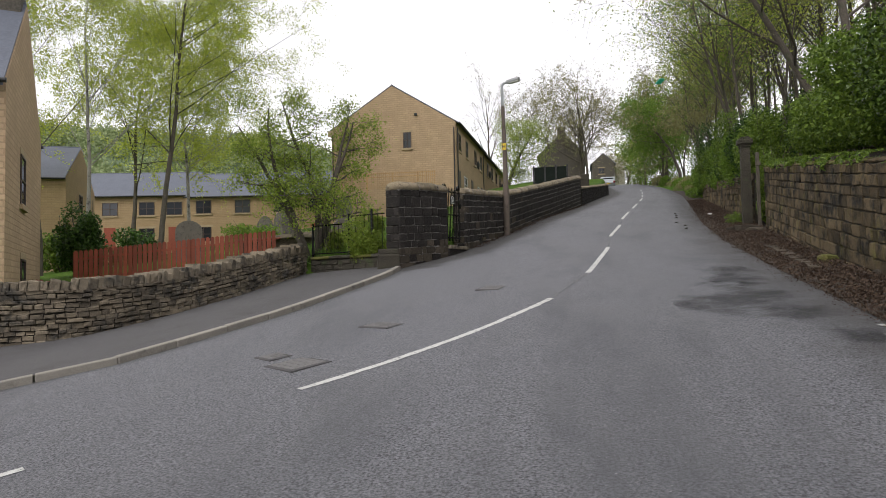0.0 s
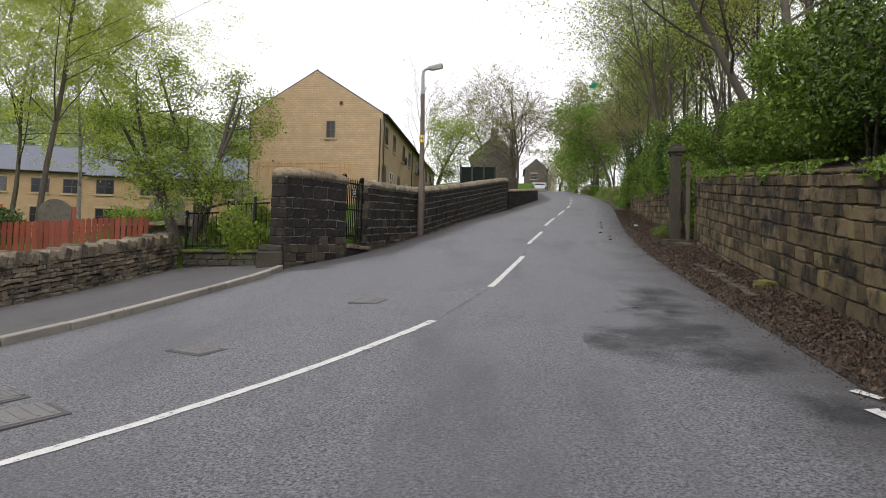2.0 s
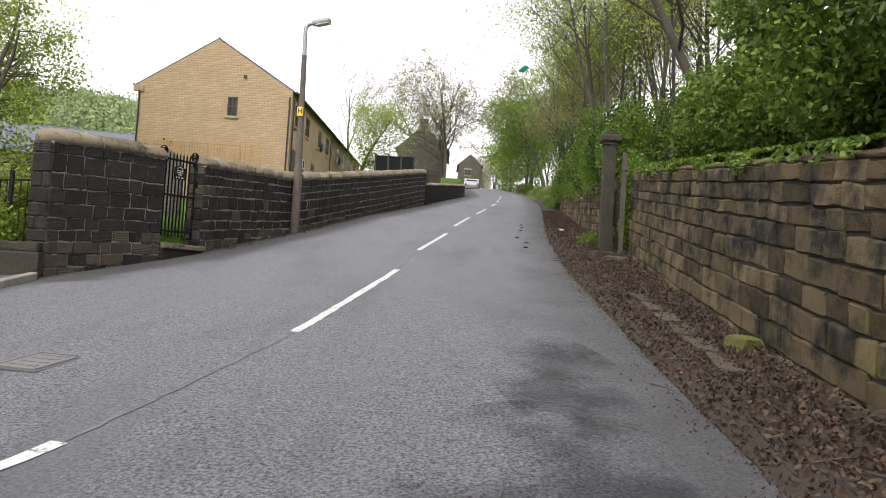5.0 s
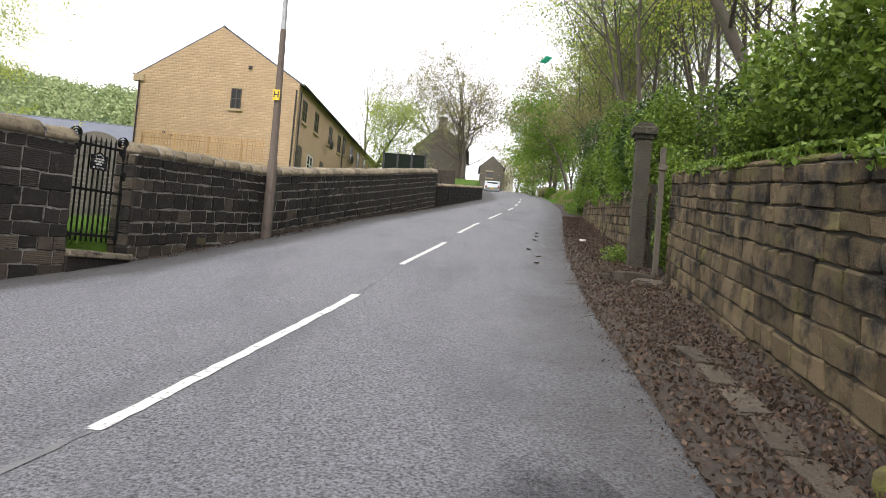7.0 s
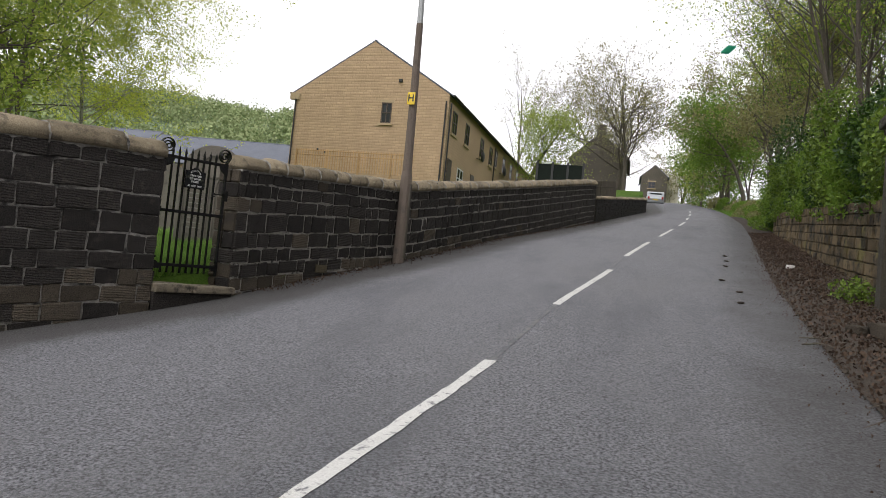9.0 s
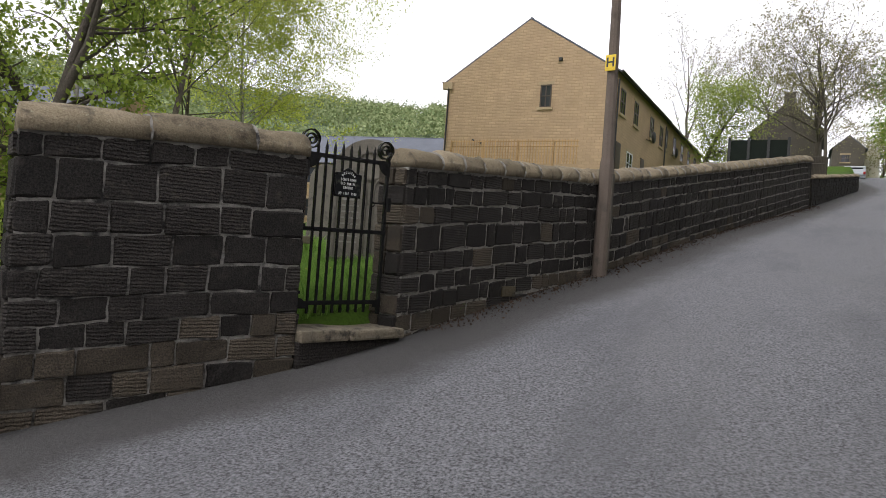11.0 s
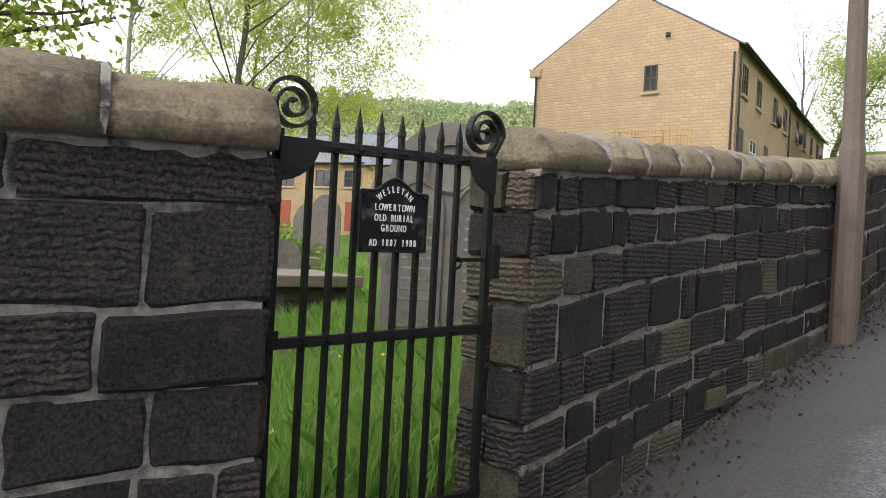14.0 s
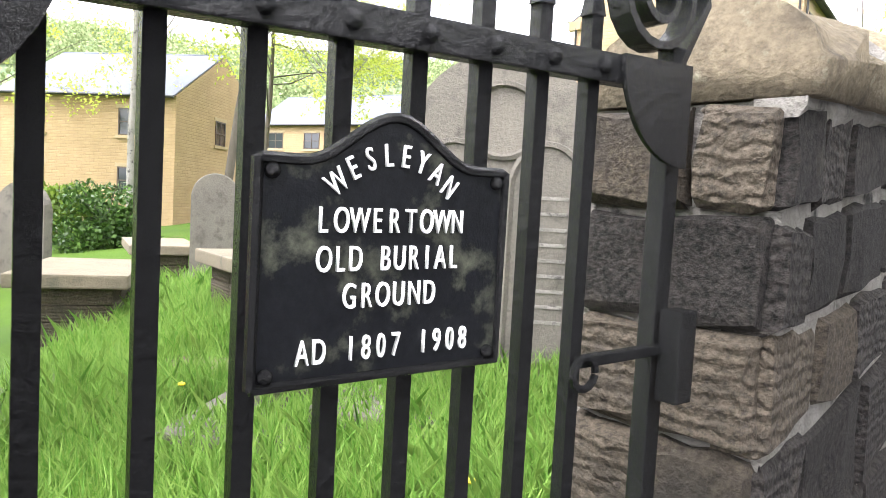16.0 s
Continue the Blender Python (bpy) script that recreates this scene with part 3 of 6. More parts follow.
def damp_material(cx, cy, rx, ry):
    """A dark damp film on asphalt with ragged edges: it thins out away from its middle."""
    m = bpy.data.materials.new("damp_film")
    m.use_nodes = True
    nt = m.node_tree
    bsdf = nt.nodes["Principled BSDF"]
    pos = nt.nodes.new("ShaderNodeNewGeometry").outputs["Position"]
    mp = nt.nodes.new("ShaderNodeMapping")
    mp.vector_type = "TEXTURE"
    mp.inputs["Location"].default_value, mp.inputs["Scale"].default_value = (cx, cy, rz(cx, cy)), (rx, ry, 30)
    nt.links.new(pos, mp.inputs["Vector"])
    ln = nt.nodes.new("ShaderNodeVectorMath")
    ln.operation = "LENGTH"
    nt.links.new(mp.outputs[0], ln.inputs[0])
    a = noise_node(nt, pos, 1.1, 7, 0.62)
    sub_ = nt.nodes.new("ShaderNodeMath")
    sub_.operation = "MULTIPLY_ADD"
    nt.links.new(ln.outputs["Value"], sub_.inputs[0])
    sub_.inputs[1].default_value = -0.3
    nt.links.new(a, sub_.inputs[2])
    fac = nt.nodes.new("ShaderNodeMapRange")
    fac.inputs["From Min"].default_value, fac.inputs["From Max"].default_value = 0.24, 0.44
    fac.inputs["To Max"].default_value = 0.55
    nt.links.new(sub_.outputs[0], fac.inputs["Value"])
    bsdf.inputs["Base Color"].default_value = (0.03, 0.03, 0.034, 1)
    bsdf.inputs["Roughness"].default_value = 0.6
    clear = nt.nodes.new("ShaderNodeBsdfTransparent")
    mx_ = nt.nodes.new("ShaderNodeMixShader")
    nt.links.new(fac.outputs[0], mx_.inputs[0])
    nt.links.new(clear.outputs[0], mx_.inputs[1])
    nt.links.new(bsdf.outputs[0], mx_.inputs[2])
    nt.links.new(mx_.outputs[0], nt.nodes["Material Output"].inputs["Surface"])
    return m


def blot(name, x, y, rx, ry, material, label, lift, category):
    n = 40
    verts = [(x, y, rz(x, y) + lift)]
    for k in range(n):
        a = k * math.tau / n
        px, py = x + rx * math.cos(a), y + ry * math.sin(a)
        verts.append((px, py, rz(px, py) + lift))
    faces = [(0, 1 + k, 1 + (k + 1) % n) for k in range(n)]
    return tagged(part(name, (verts, [], faces), material), label, category, kind="structure")


for x, y, rx, ry in ((2.25, 9.6, 0.95, 1.9), (2.6, 12.2, 0.55, 1.4), (2.75, 7.2, 0.5, 0.6)):
    blot("damp_patch", x, y, rx, ry, damp_material(x, y, rx, ry), "dark damp stain on the asphalt", 0.004, "stain")


def cover(name, x, y, w, l, turn, label):
    t = thing(name, label, "manhole cover", pose(x, y, rz(x, y) + 0.002, math.degrees(math.atan(0.125)), 0, turn))
    part("frame", box((-w / 2 - 0.05, -l / 2 - 0.05, -0.05), (w / 2 + 0.05, l / 2 + 0.05, 0.006), 0.004), FOOTWAY, t)
    part("lid", box((-w / 2, -l / 2, -0.04), (w / 2, l / 2, 0.014), 0.004), RUST, t)
    for i in range(4):
        part("rib", box((-w / 2 + 0.05, -l / 2 + 0.06 + i * l / 4.2, 0.0), (w / 2 - 0.05, -l / 2 + 0.09 + i * l / 4.2, 0.02)), RUST, t)


cover("manhole_cover", -3.12, 7.2, 0.55, 0.42, -38, "rusty rectangular cast iron cover set in asphalt")
cover("manhole_cover", -3.66, 7.7, 0.35, 0.2, -38, "small dark iron stop valve cover in asphalt")
cover("manhole_cover", -1.5, 12.25, 0.36, 0.42, -15, "grey cast iron manhole cover set in asphalt")
cover("manhole_cover", -2.74, 9.27, 0.5, 0.25, -30, "dark worn iron cover nearly level with asphalt")


# ---- stone walls ----
def stone_verts(p, out, r, proud, depth=0.07, fine=True, rough=0.012):
    """Corner points of one block's face, its outward way, and how proud it stands: vertices and faces of a rough-faced block."""
    us, vs_ = ((0, 0.04, 0.35, 0.65, 0.96, 1), (0, 0.07, 0.5, 0.93, 1)) if fine else ((0, 0.14, 0.86, 1), (0, 0.2, 0.8, 1))
    c = sum(p, Vector()) / 4
    size = min((p[1] - p[0]).length, (p[3] - p[0]).length)
    shift = Vector(r.uniform(-50, 50, 3))
    v, at = [], {}
    for b, fv in enumerate(vs_):
        for a, fu in enumerate(us):
            q = p[0].lerp(p[1], fu).lerp(p[3].lerp(p[2], fu), fv)
            edge = a in (0, len(us) - 1), b in (0, len(vs_) - 1)
            if edge[0] and edge[1]:
                q = q.lerp(c, 0.05 * size / max(0.05, (q - c).length) * r.uniform(0.5, 1.3))
            q = q + (p[1] - p[0]).normalized() * r.uniform(-0.008, 0.008) + Vector((0, 0, r.uniform(-0.008, 0.008)))
            if not (edge[0] or edge[1]):
                q = q + out * (proud + 0.004 + rough * (noise.noise(q * 6 + shift) + 0.7 * noise.noise(q * 19 + shift)))
            else:
                q = q - out * r.uniform(0, 0.008)
            at[a, b] = len(v)
            v.append(q)
    n, m = len(us) - 1, len(vs_) - 1
    f = [(at[a, b], at[a + 1, b], at[a + 1, b + 1], at[a, b + 1]) for a in range(n) for b in range(m)]
    loop = [at[a, 0] for a in range(n)] + [at[n, b] for b in range(m)] + [at[a, m] for a in range(n, 0, -1)] + [at[0, b] for b in range(m, 0, -1)]
    k = len(v)
    v += [v[i] - out * depth for i in loop]
    f += [(loop[(i + 1) % len(loop)], loop[i], k + i, k + (i + 1) % len(loop)) for i in range(len(loop))]
    return [tuple(q) for q in v], f


def line_at(pts, d, s):
    return Vector((float(np.interp(s, d, pts[:, 0])), float(np.interp(s, d, pts[:, 1])), 0))


def stone_courses(owner, pts, side, top, base, courses, widths, pick, seed, gap=0.014, proud=(0.004, 0.024), keep=None, wobble=0.009, name="stone", fine=True, rough=0.012):
    """Lays courses of blocks on the face along pts, from the top line downwards. side +1: the face looks to the right of the line."""
    pts = np.array(pts, float)
    d = np.concatenate([[0], np.cumsum(np.hypot(*np.diff(pts, axis=0).T))])
    r = np.random.default_rng(seed)
    rest_v, rest_f = [], []
    lower = 0.0
    for h in courses:
        s = 0.0
        first = True
        while s < d[-1] - 0.02:
            w = (widths[0] + (widths[1] - widths[0]) * r.beta(1.2, 1.8)) * (r.uniform(0.5, 1) if first else 1.0)
            first = False
            e = s + w
            if d[-1] - e < widths[0] * 0.6:
                e = d[-1]
            a, b = line_at(pts, d, s + gap / 2), line_at(pts, d, e - gap / 2)
            t = (b - a).normalized()
            out = Vector((t.y, -t.x, 0)) * side
            z = []
            for q in (a, b):
                zt = float(top(q.y))
                z.append((zt - lower - gap / 2 + r.uniform(-wobble, wobble), zt - lower - h + gap / 2 + r.uniform(-wobble, wobble)))
            floor_ = min(float(base(a.x, a.y)), float(base(b.x, b.y))) - 0.12
            if z[0][0] > floor_ + 0.06 or z[1][0] > floor_ + 0.06:
                corners = [a + Vector((0, 0, max(z[0][1], floor_))), b + Vector((0, 0, max(z[1][1], floor_))), b + Vector((0, 0, z[1][0])), a + Vector((0, 0, z[0][0]))]
                v, f = stone_verts(corners, out, r, r.uniform(*proud), fine=fine, rough=rough)
                if keep is None or keep((a + b) / 2):
                    part(name, (v, [], f), pick(r, (z[0][1] + z[1][1]) / 2 - floor_), owner)
                else:
                    k = len(rest_v)
                    rest_v += v
                    rest_f += [tuple(i + k for i in q) for q in f]
            s = e
        lower += h
    return rest_v, rest_f


def wall_core(owner, pts, side, top, base, thick, back, material, name="core", drop=0.0):
    """The body of a wall behind its face stones."""
    pts = np.array(pts, float)
    bm = bmesh.new()
    rows = []
    n = len(pts)
    for i in range(n):
        t = Vector((*(pts[min(i + 1, n - 1)] - pts[max(i - 1, 0)]), 0)).normalized()
        out = Vector((t.y, -t.x, 0)) * side
        p = Vector((*pts[i], 0))
        a, b = p - out * back, p - out * thick
        zt, zb = float(top(p.y)) - drop, float(base(p.x, p.y)) - 0.3
        rows.append([bm.verts.new((a.x, a.y, zb)), bm.verts.new((a.x, a.y, zt)), bm.verts.new((b.x, b.y, zt)), bm.verts.new((b.x, b.y, zb))])
    for q, s in zip(rows, rows[1:]):
        for k in range(4):
            bm.faces.new((q[k], q[(k + 1) % 4], s[(k + 1) % 4], s[k]))
    bm.faces.new(rows[0][::-1])
    bm.faces.new(rows[-1])
    return part(name, bm, material, owner)


def subdivide(pts, step=0.8):
    pts = np.array(pts, float)
    d = np.concatenate([[0], np.cumsum(np.hypot(*np.diff(pts, axis=0).T))])
    s = np.linspace(0, d[-1], max(2, int(d[-1] / step) + 1))
    return np.stack([np.interp(s, d, pts[:, 0]), np.interp(s, d, pts[:, 1])], 1)


def cope_stones(owner, pts, side, top, thick, lengths, height, seed, lean=0.0, over=0.05, name="cope_stone", material=None, pointed=False):
    """Rounded cope stones along the top of a wall."""
    pts = np.array(pts, float)
    d = np.concatenate([[0], np.cumsum(np.hypot(*np.diff(pts, axis=0).T))])
    r = np.random.default_rng(seed)
    s = 0.0
    while s < d[-1] - 0.05:
        e = s + r.uniform(*lengths)
        if d[-1] - e < lengths[0] * 0.6:
            e = d[-1]
        h = height * r.uniform(0.92, 1.08)
        bm = bmesh.new()
        rings = []
        k = 9
        for i in range(5):
            f = i / 4
            p = line_at(pts, d, s + 0.006 + (e - s - 0.012) * f)
            a, b = line_at(pts, d, s), line_at(pts, d, e)
            t = (b - a).normalized()
            out = Vector((t.y, -t.x, 0)) * side
            z = float(top(p.y)) + 0.004
            ring = []
            shrink = 0.93 if i in (0, 4) else 1.0
            prof = [(over, 0.0), (over + 0.012, 0.06 * h / 0.2)] + [(-thick / 2 + (thick / 2 + over) * math.cos(x), 0.28 * h + 0.72 * h * math.sin(x)) for x in np.linspace(0.12, math.pi - 0.12, k)] + [(-thick - over, 0.06), (-thick - over, 0.0)]
            for u, w in prof:
                jit = r.uniform(-0.013, 0.013)
                ring.append(bm.verts.new(p + out * (u * shrink + jit) + t * lean * w + Vector((0, 0, z + w * shrink + jit * (w > 0)))))
            rings.append(ring)
        m = len(rings[0])
        for q, w in zip(rings, rings[1:]):
            for i in range(m):
                bm.faces.new((q[i], q[(i + 1) % m], w[(i + 1) % m], w[i]))
        bm.faces.new(rings[0][::-1])
        bm.faces.new(rings[-1])
        part(name, bm, material[int(r.integers(0, 3))] if material else COPE, owner, smooth=True)
        if pointed and e < d[-1]:
            bm = bmesh.new()
            rings = []
            for f in (-0.01, 0.01):
                p = line_at(pts, d, e + f)
                rings.append([bm.verts.new(p + out * (u * 1.01 + r.uniform(-0.004, 0.006)) + t * (lean * w + r.uniform(-0.006, 0.006)) + Vector((0, 0, float(top(p.y)) + 0.004 + w * 0.99))) for u, w in prof])
            for i in range(m):
                bm.faces.new((rings[0][i], rings[0][(i + 1) % m], rings[1][(i + 1) % m], rings[1][i]))
            bm.faces.new(rings[0][::-1])
            bm.faces.new(rings[1])
            part("mortar_joint", bm, MORTAR, owner)
        s = e
    if pointed:
        bm = bmesh.new()
        rows = []
        for q in np.arange(0, d[-1], 0.07):
            p, p2 = line_at(pts, d, q), line_at(pts, d, min(q + 0.05, d[-1]))
            t = (p2 - p).normalized()
            out = Vector((t.y, -t.x, 0)) * side
            z = float(top(p.y))
            a, b, c = r.uniform(0.012, 0.034), r.uniform(0.018, 0.042), r.uniform(0.0, 0.012)
            rows.append([bm.verts.new(p + out * w + Vector((0, 0, z + h))) for w, h in ((-0.05, -b), (a - 0.012, -b), (a, -0.012), (a, c), (-0.05, c))])
        for q, w in zip(rows, rows[1:]):
            for i in range(5):
                bm.faces.new((q[i], q[(i + 1) % 5], w[(i + 1) % 5], w[i]))
        bm.faces.new(rows[0][::-1])
        bm.faces.new(rows[-1])
        part("mortar_bed", bm, MORTAR, owner)


# burial ground wall in two stretches, with the gate between them
A, B, C = (-4.6, 17.4), (-3.65, 19.39), (-3.335, 20.57)
U = Vector((C[0] - B[0], C[1] - B[1], 0)).normalized()
N = Vector((U.y, -U.x, 0))
W1 = subdivide([A, B], 0.6)
W2 = subdivide([C, (-3.3, 20.85), (-3.26, 21.3), (-3.2, 21.8), (-3.12, 22.4), (-2.58, 25.2), (-1.75, 30.3), (0.5, 41.5)], 0.5)


def top1(y):
    return np.interp(y, [17, 18.67, 19.5, 21], [3.92, 4.05, 4.08, 4.15])


TOP2Y, TOP2Z = [20, 20.78, 25.2, 29.3, 33.5, 40.2, 42], [4.12, 4.18, 4.58, 5.28, 6.02, 7.25, 7.55]


def top2(y):
    return np.interp(y, TOP2Y, TOP2Z)


def top3(y):
    return np.interp(y, [40, 41.5, 57, 62], [6.6, 6.85, 9.05, 9.8])


def facing(a, b):
    """The way out of a wall that runs from a to b."""
    d = Vector((b[0] - a[0], b[1] - a[1], 0)).normalized()
    return Vector((d.y, -d.x, 0))


def back_of(p, side_n, t):
    return (p[0] - side_n.x * t, p[1] - side_n.y * t)


def sooty(r, above):
    return BROWNSTONE if (above < 0.5 and r.uniform() < 0.75) or (r.uniform() < 0.05) else BLACKSTONE


wall1 = thing("wall_1", "soot-blackened gritstone wall with rounded cope stones beside a gate", "stone wall", kind="structure")
wall_core(wall1, subdivide([(A[0] + 0.008, A[1] + 0.018), (B[0] - 0.008, B[1] - 0.018)], 0.6), 1, top1, rz, 0.46, -0.002, DARKMORTAR)
c1 = (0.18, 0.31, 0.24, 0.25, 0.22, 0.2, 0.19, 0.2, 0.2, 0.2)
stone_courses(wall1, W1, 1, top1, rz, c1, (0.18, 0.66), sooty, 11, gap=0.008, wobble=0.014)
stone_courses(wall1, [B, back_of(B, facing(A, B), 0.46)], 1, top1, rz, c1, (0.3, 0.46), sooty, 12, wobble=0.002)
stone_courses(wall1, [back_of(A, facing(A, B), 0.46), A], 1, top1, rz, c1, (0.3, 0.46), sooty, 13, wobble=0.002)
cope_stones(wall1, W1, 1, top1, 0.46, (0.72, 0.9), 0.24, 14, pointed=True)

wall2 = thing("wall_2", "long soot-black gritstone wall with weathered cope stones up the hill", "stone wall", kind="structure")
wall_core(wall2, np.concatenate([[(C[0] + 0.003, C[1] + 0.02)], W2[1:]]), 1, top2, rz, 0.36, -0.002, MORTAR)
c2 = (0.19, 0.2, 0.21, 0.29, 0.24, 0.2, 0.21, 0.19, 0.2)
rest = stone_courses(wall2, W2, 1, top2, rz, c2, (0.17, 0.62), lambda r, a: sooty(r, a + 0.27), 15, gap=0.018, wobble=0.018, keep=lambda p: p.y < 33.5)
part("far_stones", (rest[0], [], rest[1]), BLACKSTONE, wall2, kind="stuff")
stone_courses(wall2, [back_of(C, facing(W2[0], W2[1]), 0.36), C], 1, top2, rz, c2, (0.24, 0.46), lambda r, a: BROWNSTONE if r.uniform() < 0.7 else BLACKSTONE, 16, wobble=0.002)
cope_stones(wall2, W2, 1, top2, 0.36, (0.36, 0.62), 0.23, 17, lean=0.25, pointed=True)

BUFFSTONE = surface("ribbed_buff_stone", (0.11, 0.088, 0.047), (0.06, 0.049, 0.03), 5.0, 70.0, spot=(0.05, 0.042, 0.03), spot_scale=8.0, rough=0.95, bump=1.0, bump_scale=60.0, furrow=0.9, dist=0.02)
part("buff_stone", box((-0.17, -0.05, -0.07), (0.15, 0.035, 0.065), 0.012, pose(-3.055, 22.82, 2.87, 0, 0, 79)), BUFFSTONE, wall2, "ribbed buff stone at the wall foot")
W3 = subdivide([(0.56, 41.55), (2.95, 57.0), (3.0, 60)], 0.8)
wall3 = thing("wall_3", "low dark rubble wall beside the road at the hilltop", "stone wall", kind="structure")
wall_core(wall3, W3, 1, top3, rz, 0.45, 0.02, DARKJOINT)
rest = stone_courses(wall3, W3, 1, top3, rz, (0.16,) * 9, (0.2, 0.5), lambda r, a: BLACKSTONE, 18, keep=lambda p: False)
part("face_stones", (rest[0], [], rest[1]), BLACKSTONE, wall3, kind="stuff")
cope_stones(wall3, W3, 1, top3, 0.45, (0.5, 0.8), 0.15, 19)

# the end pier of the wall, a planted block and a low wall with railings
low = thing("low_wall", "low mossy stone plinth wall carrying iron railings", "stone wall", kind="structure")
LOW = subdivide([(-7.55, 18.45), (-5.05, 17.55)], 0.5)
wall_core(low, LOW, 1, lambda y: np.interp(y, [17.5, 18.5], [2.2, 2.18]), lambda x, y: rz(x, y), 0.32, 0.015, DARKJOINT)
stone_courses(low, LOW, 1, lambda y: np.interp(y, [17.5, 18.5], [2.14, 2.12]), rz, (0.14, 0.15, 0.15, 0.15), (0.25, 0.5), lambda r, a: POSTSTONE, 21)
cope_stones(low, LOW, 1, lambda y: np.interp(y, [17.5, 18.5], [2.16, 2.14]), 0.32, (0.6, 0.9), 0.1, 22, material=(POSTSTONE, MOSS, POSTSTONE))
pb = thing("planter_block", "squat mossy stone block at the foot of the wall", "stone block", pose(-4.86, 17.25, 1.72, 0, 0, 20))
part("body", box((-0.3, -0.2, -0.1), (0.28, 0.2, 0.48), 0.04), POSTSTONE, pb)
part("top_slab", box((-0.27, -0.18, 0.48), (0.25, 0.18, 0.62), 0.03), POSTSTONE, pb)

# retaining wall on the wooded side
RW = subdivide([(4.15, 4.0), (4.2, 7.0), (4.4, 9.7), (4.65, 12.4), (4.95, 15.6), (5.3, 18.4), (5.65, 21.4)], 0.5)
wall4 = thing("wall_4", "mossy brown gritstone retaining wall along the verge", "retaining wall", kind="structure")
wall_core(wall4, RW, -1, wall_top, rz, 1.1, 0.02, DARKJOINT)
rest = stone_courses(wall4, RW, -1, wall_top, rz, (0.17, 0.2, 0.17, 0.23, 0.25, 0.21, 0.25, 0.23, 0.24, 0.24), (0.22, 0.62), lambda r, a: RETSTONE, 23, rough=0.017,
                     proud=(0.0, 0.018), keep=lambda p: p.y > 8.6, wobble=0.017, gap=0.02)
part("near_stones", (rest[0], [], rest[1]), RETSTONE, wall4, kind="stuff")
cope_stones(wall4, RW, -1, lambda y: wall_top(y) + 0.0, 0.5, (0.3, 0.8), 0.08, 24, over=-0.015, material=(MOSS, RETSTONE, RETSTONE), name="cope_stone")
stone_courses(wall4, [(5.65, 21.4), (6.25, 21.35)], -1, wall_top, rz, (0.2, 0.2, 0.19, 0.22, 0.24, 0.24, 0.24, 0.24), (0.3, 0.6), lambda r, a: RETSTONE, 25)

RW2 = subdivide([(5.75, 23.1), (5.95, 24.5), (6.25, 29.0), (7.0, 37.0), (7.45, 41)], 0.6)


def top5(y):
    return np.interp(y, [23, 25, 30, 36, 41], [4.75, 4.95, 5.5, 6.15, 6.6])


wall5 = thing("wall_5", "overgrown dark retaining wall further up the hill", "retaining wall", kind="structure")
wall_core(wall5, RW2, -1, top5, rz, 1.1, 0.02, DARKJOINT)
rest = stone_courses(wall5, RW2, -1, top5, rz, (0.22, 0.22, 0.22, 0.22, 0.22, 0.22, 0.22, 0.22, 0.22), (0.28, 0.6), lambda r, a: RETSTONE, 26, proud=(0, 0.03), keep=lambda p: p.y < 29)
part("far_stones", (rest[0], [], rest[1]), RETSTONE, wall5, kind="stuff")


# drystone wall along the footway
def dry_top(x, y):
    return rz(x, y) + 0.09 + np.interp(y, [6, 10, 12.6, 18.5], [1.1, 1.0, 0.72, 0.68])


DS = subdivide(DRY, 0.5)
wall6 = thing("wall_6", "drystone wall of thin rough stones with upright cope stones", "drystone wall", kind="structure")


def dtop(y):
    return dry_top(float(along(DRY, y)), y)


wall_core(wall6, DS, 1, dtop, rz, 0.45, 0.05, DARKJOINT)
rest = stone_courses(wall6, DS, 1, dtop, lambda x, y: rz(x, y) + 0.05, (0.075, 0.095, 0.08, 0.1, 0.085, 0.1, 0.09, 0.105, 0.09, 0.1, 0.1, 0.1), (0.13, 0.34), lambda r, a: DRYSTONE, 27, fine=False,
                     gap=0.014, proud=(-0.03, 0.03), keep=lambda p: p.y > 12.2, wobble=0.014)
part("rest_of_stones", (rest[0], [], rest[1]), DRYSTUFF, wall6, kind="stuff")
stone_courses(wall6, [(-7.7, 18.5), (-8.1, 18.6)], 1, dtop, rz, (0.09,) * 8, (0.15, 0.3), lambda r, a: DRYSTONE, 28, gap=0.014)
d = np.concatenate([[0], np.cumsum(np.hypot(*np.diff(DS, axis=0).T))])
rng = np.random.default_rng(29)
s = 0.0
while s < d[-1] - 0.1:
    w = rng.uniform(0.1, 0.2)
    a, b = line_at(DS, d, s), line_at(DS, d, min(s + w, d[-1]))
    t = (b - a).normalized()
    out = Vector((t.y, -t.x, 0))
    z = float(dtop((a.y + b.y) / 2))
    h = rng.uniform(0.15, 0.24)
    m = Matrix((( t.x, -out.x, 0, a.x), (t.y, -out.y, 0, a.y), (0, 0, 1, z), (0, 0, 0, 1))) @ pose(0, 0, 0, 0, rng.uniform(2, 14), rng.uniform(-6, 6))
    bm = box((0.005, -0.02, -0.02), (w - 0.005, 0.42, h), 0.03, m)
    for v in bm.verts:
        v.co += Vector(rng.uniform(-0.012, 0.012, 3))
    part("cope_stone", bm, DRYSTONE, wall6)
    s += w


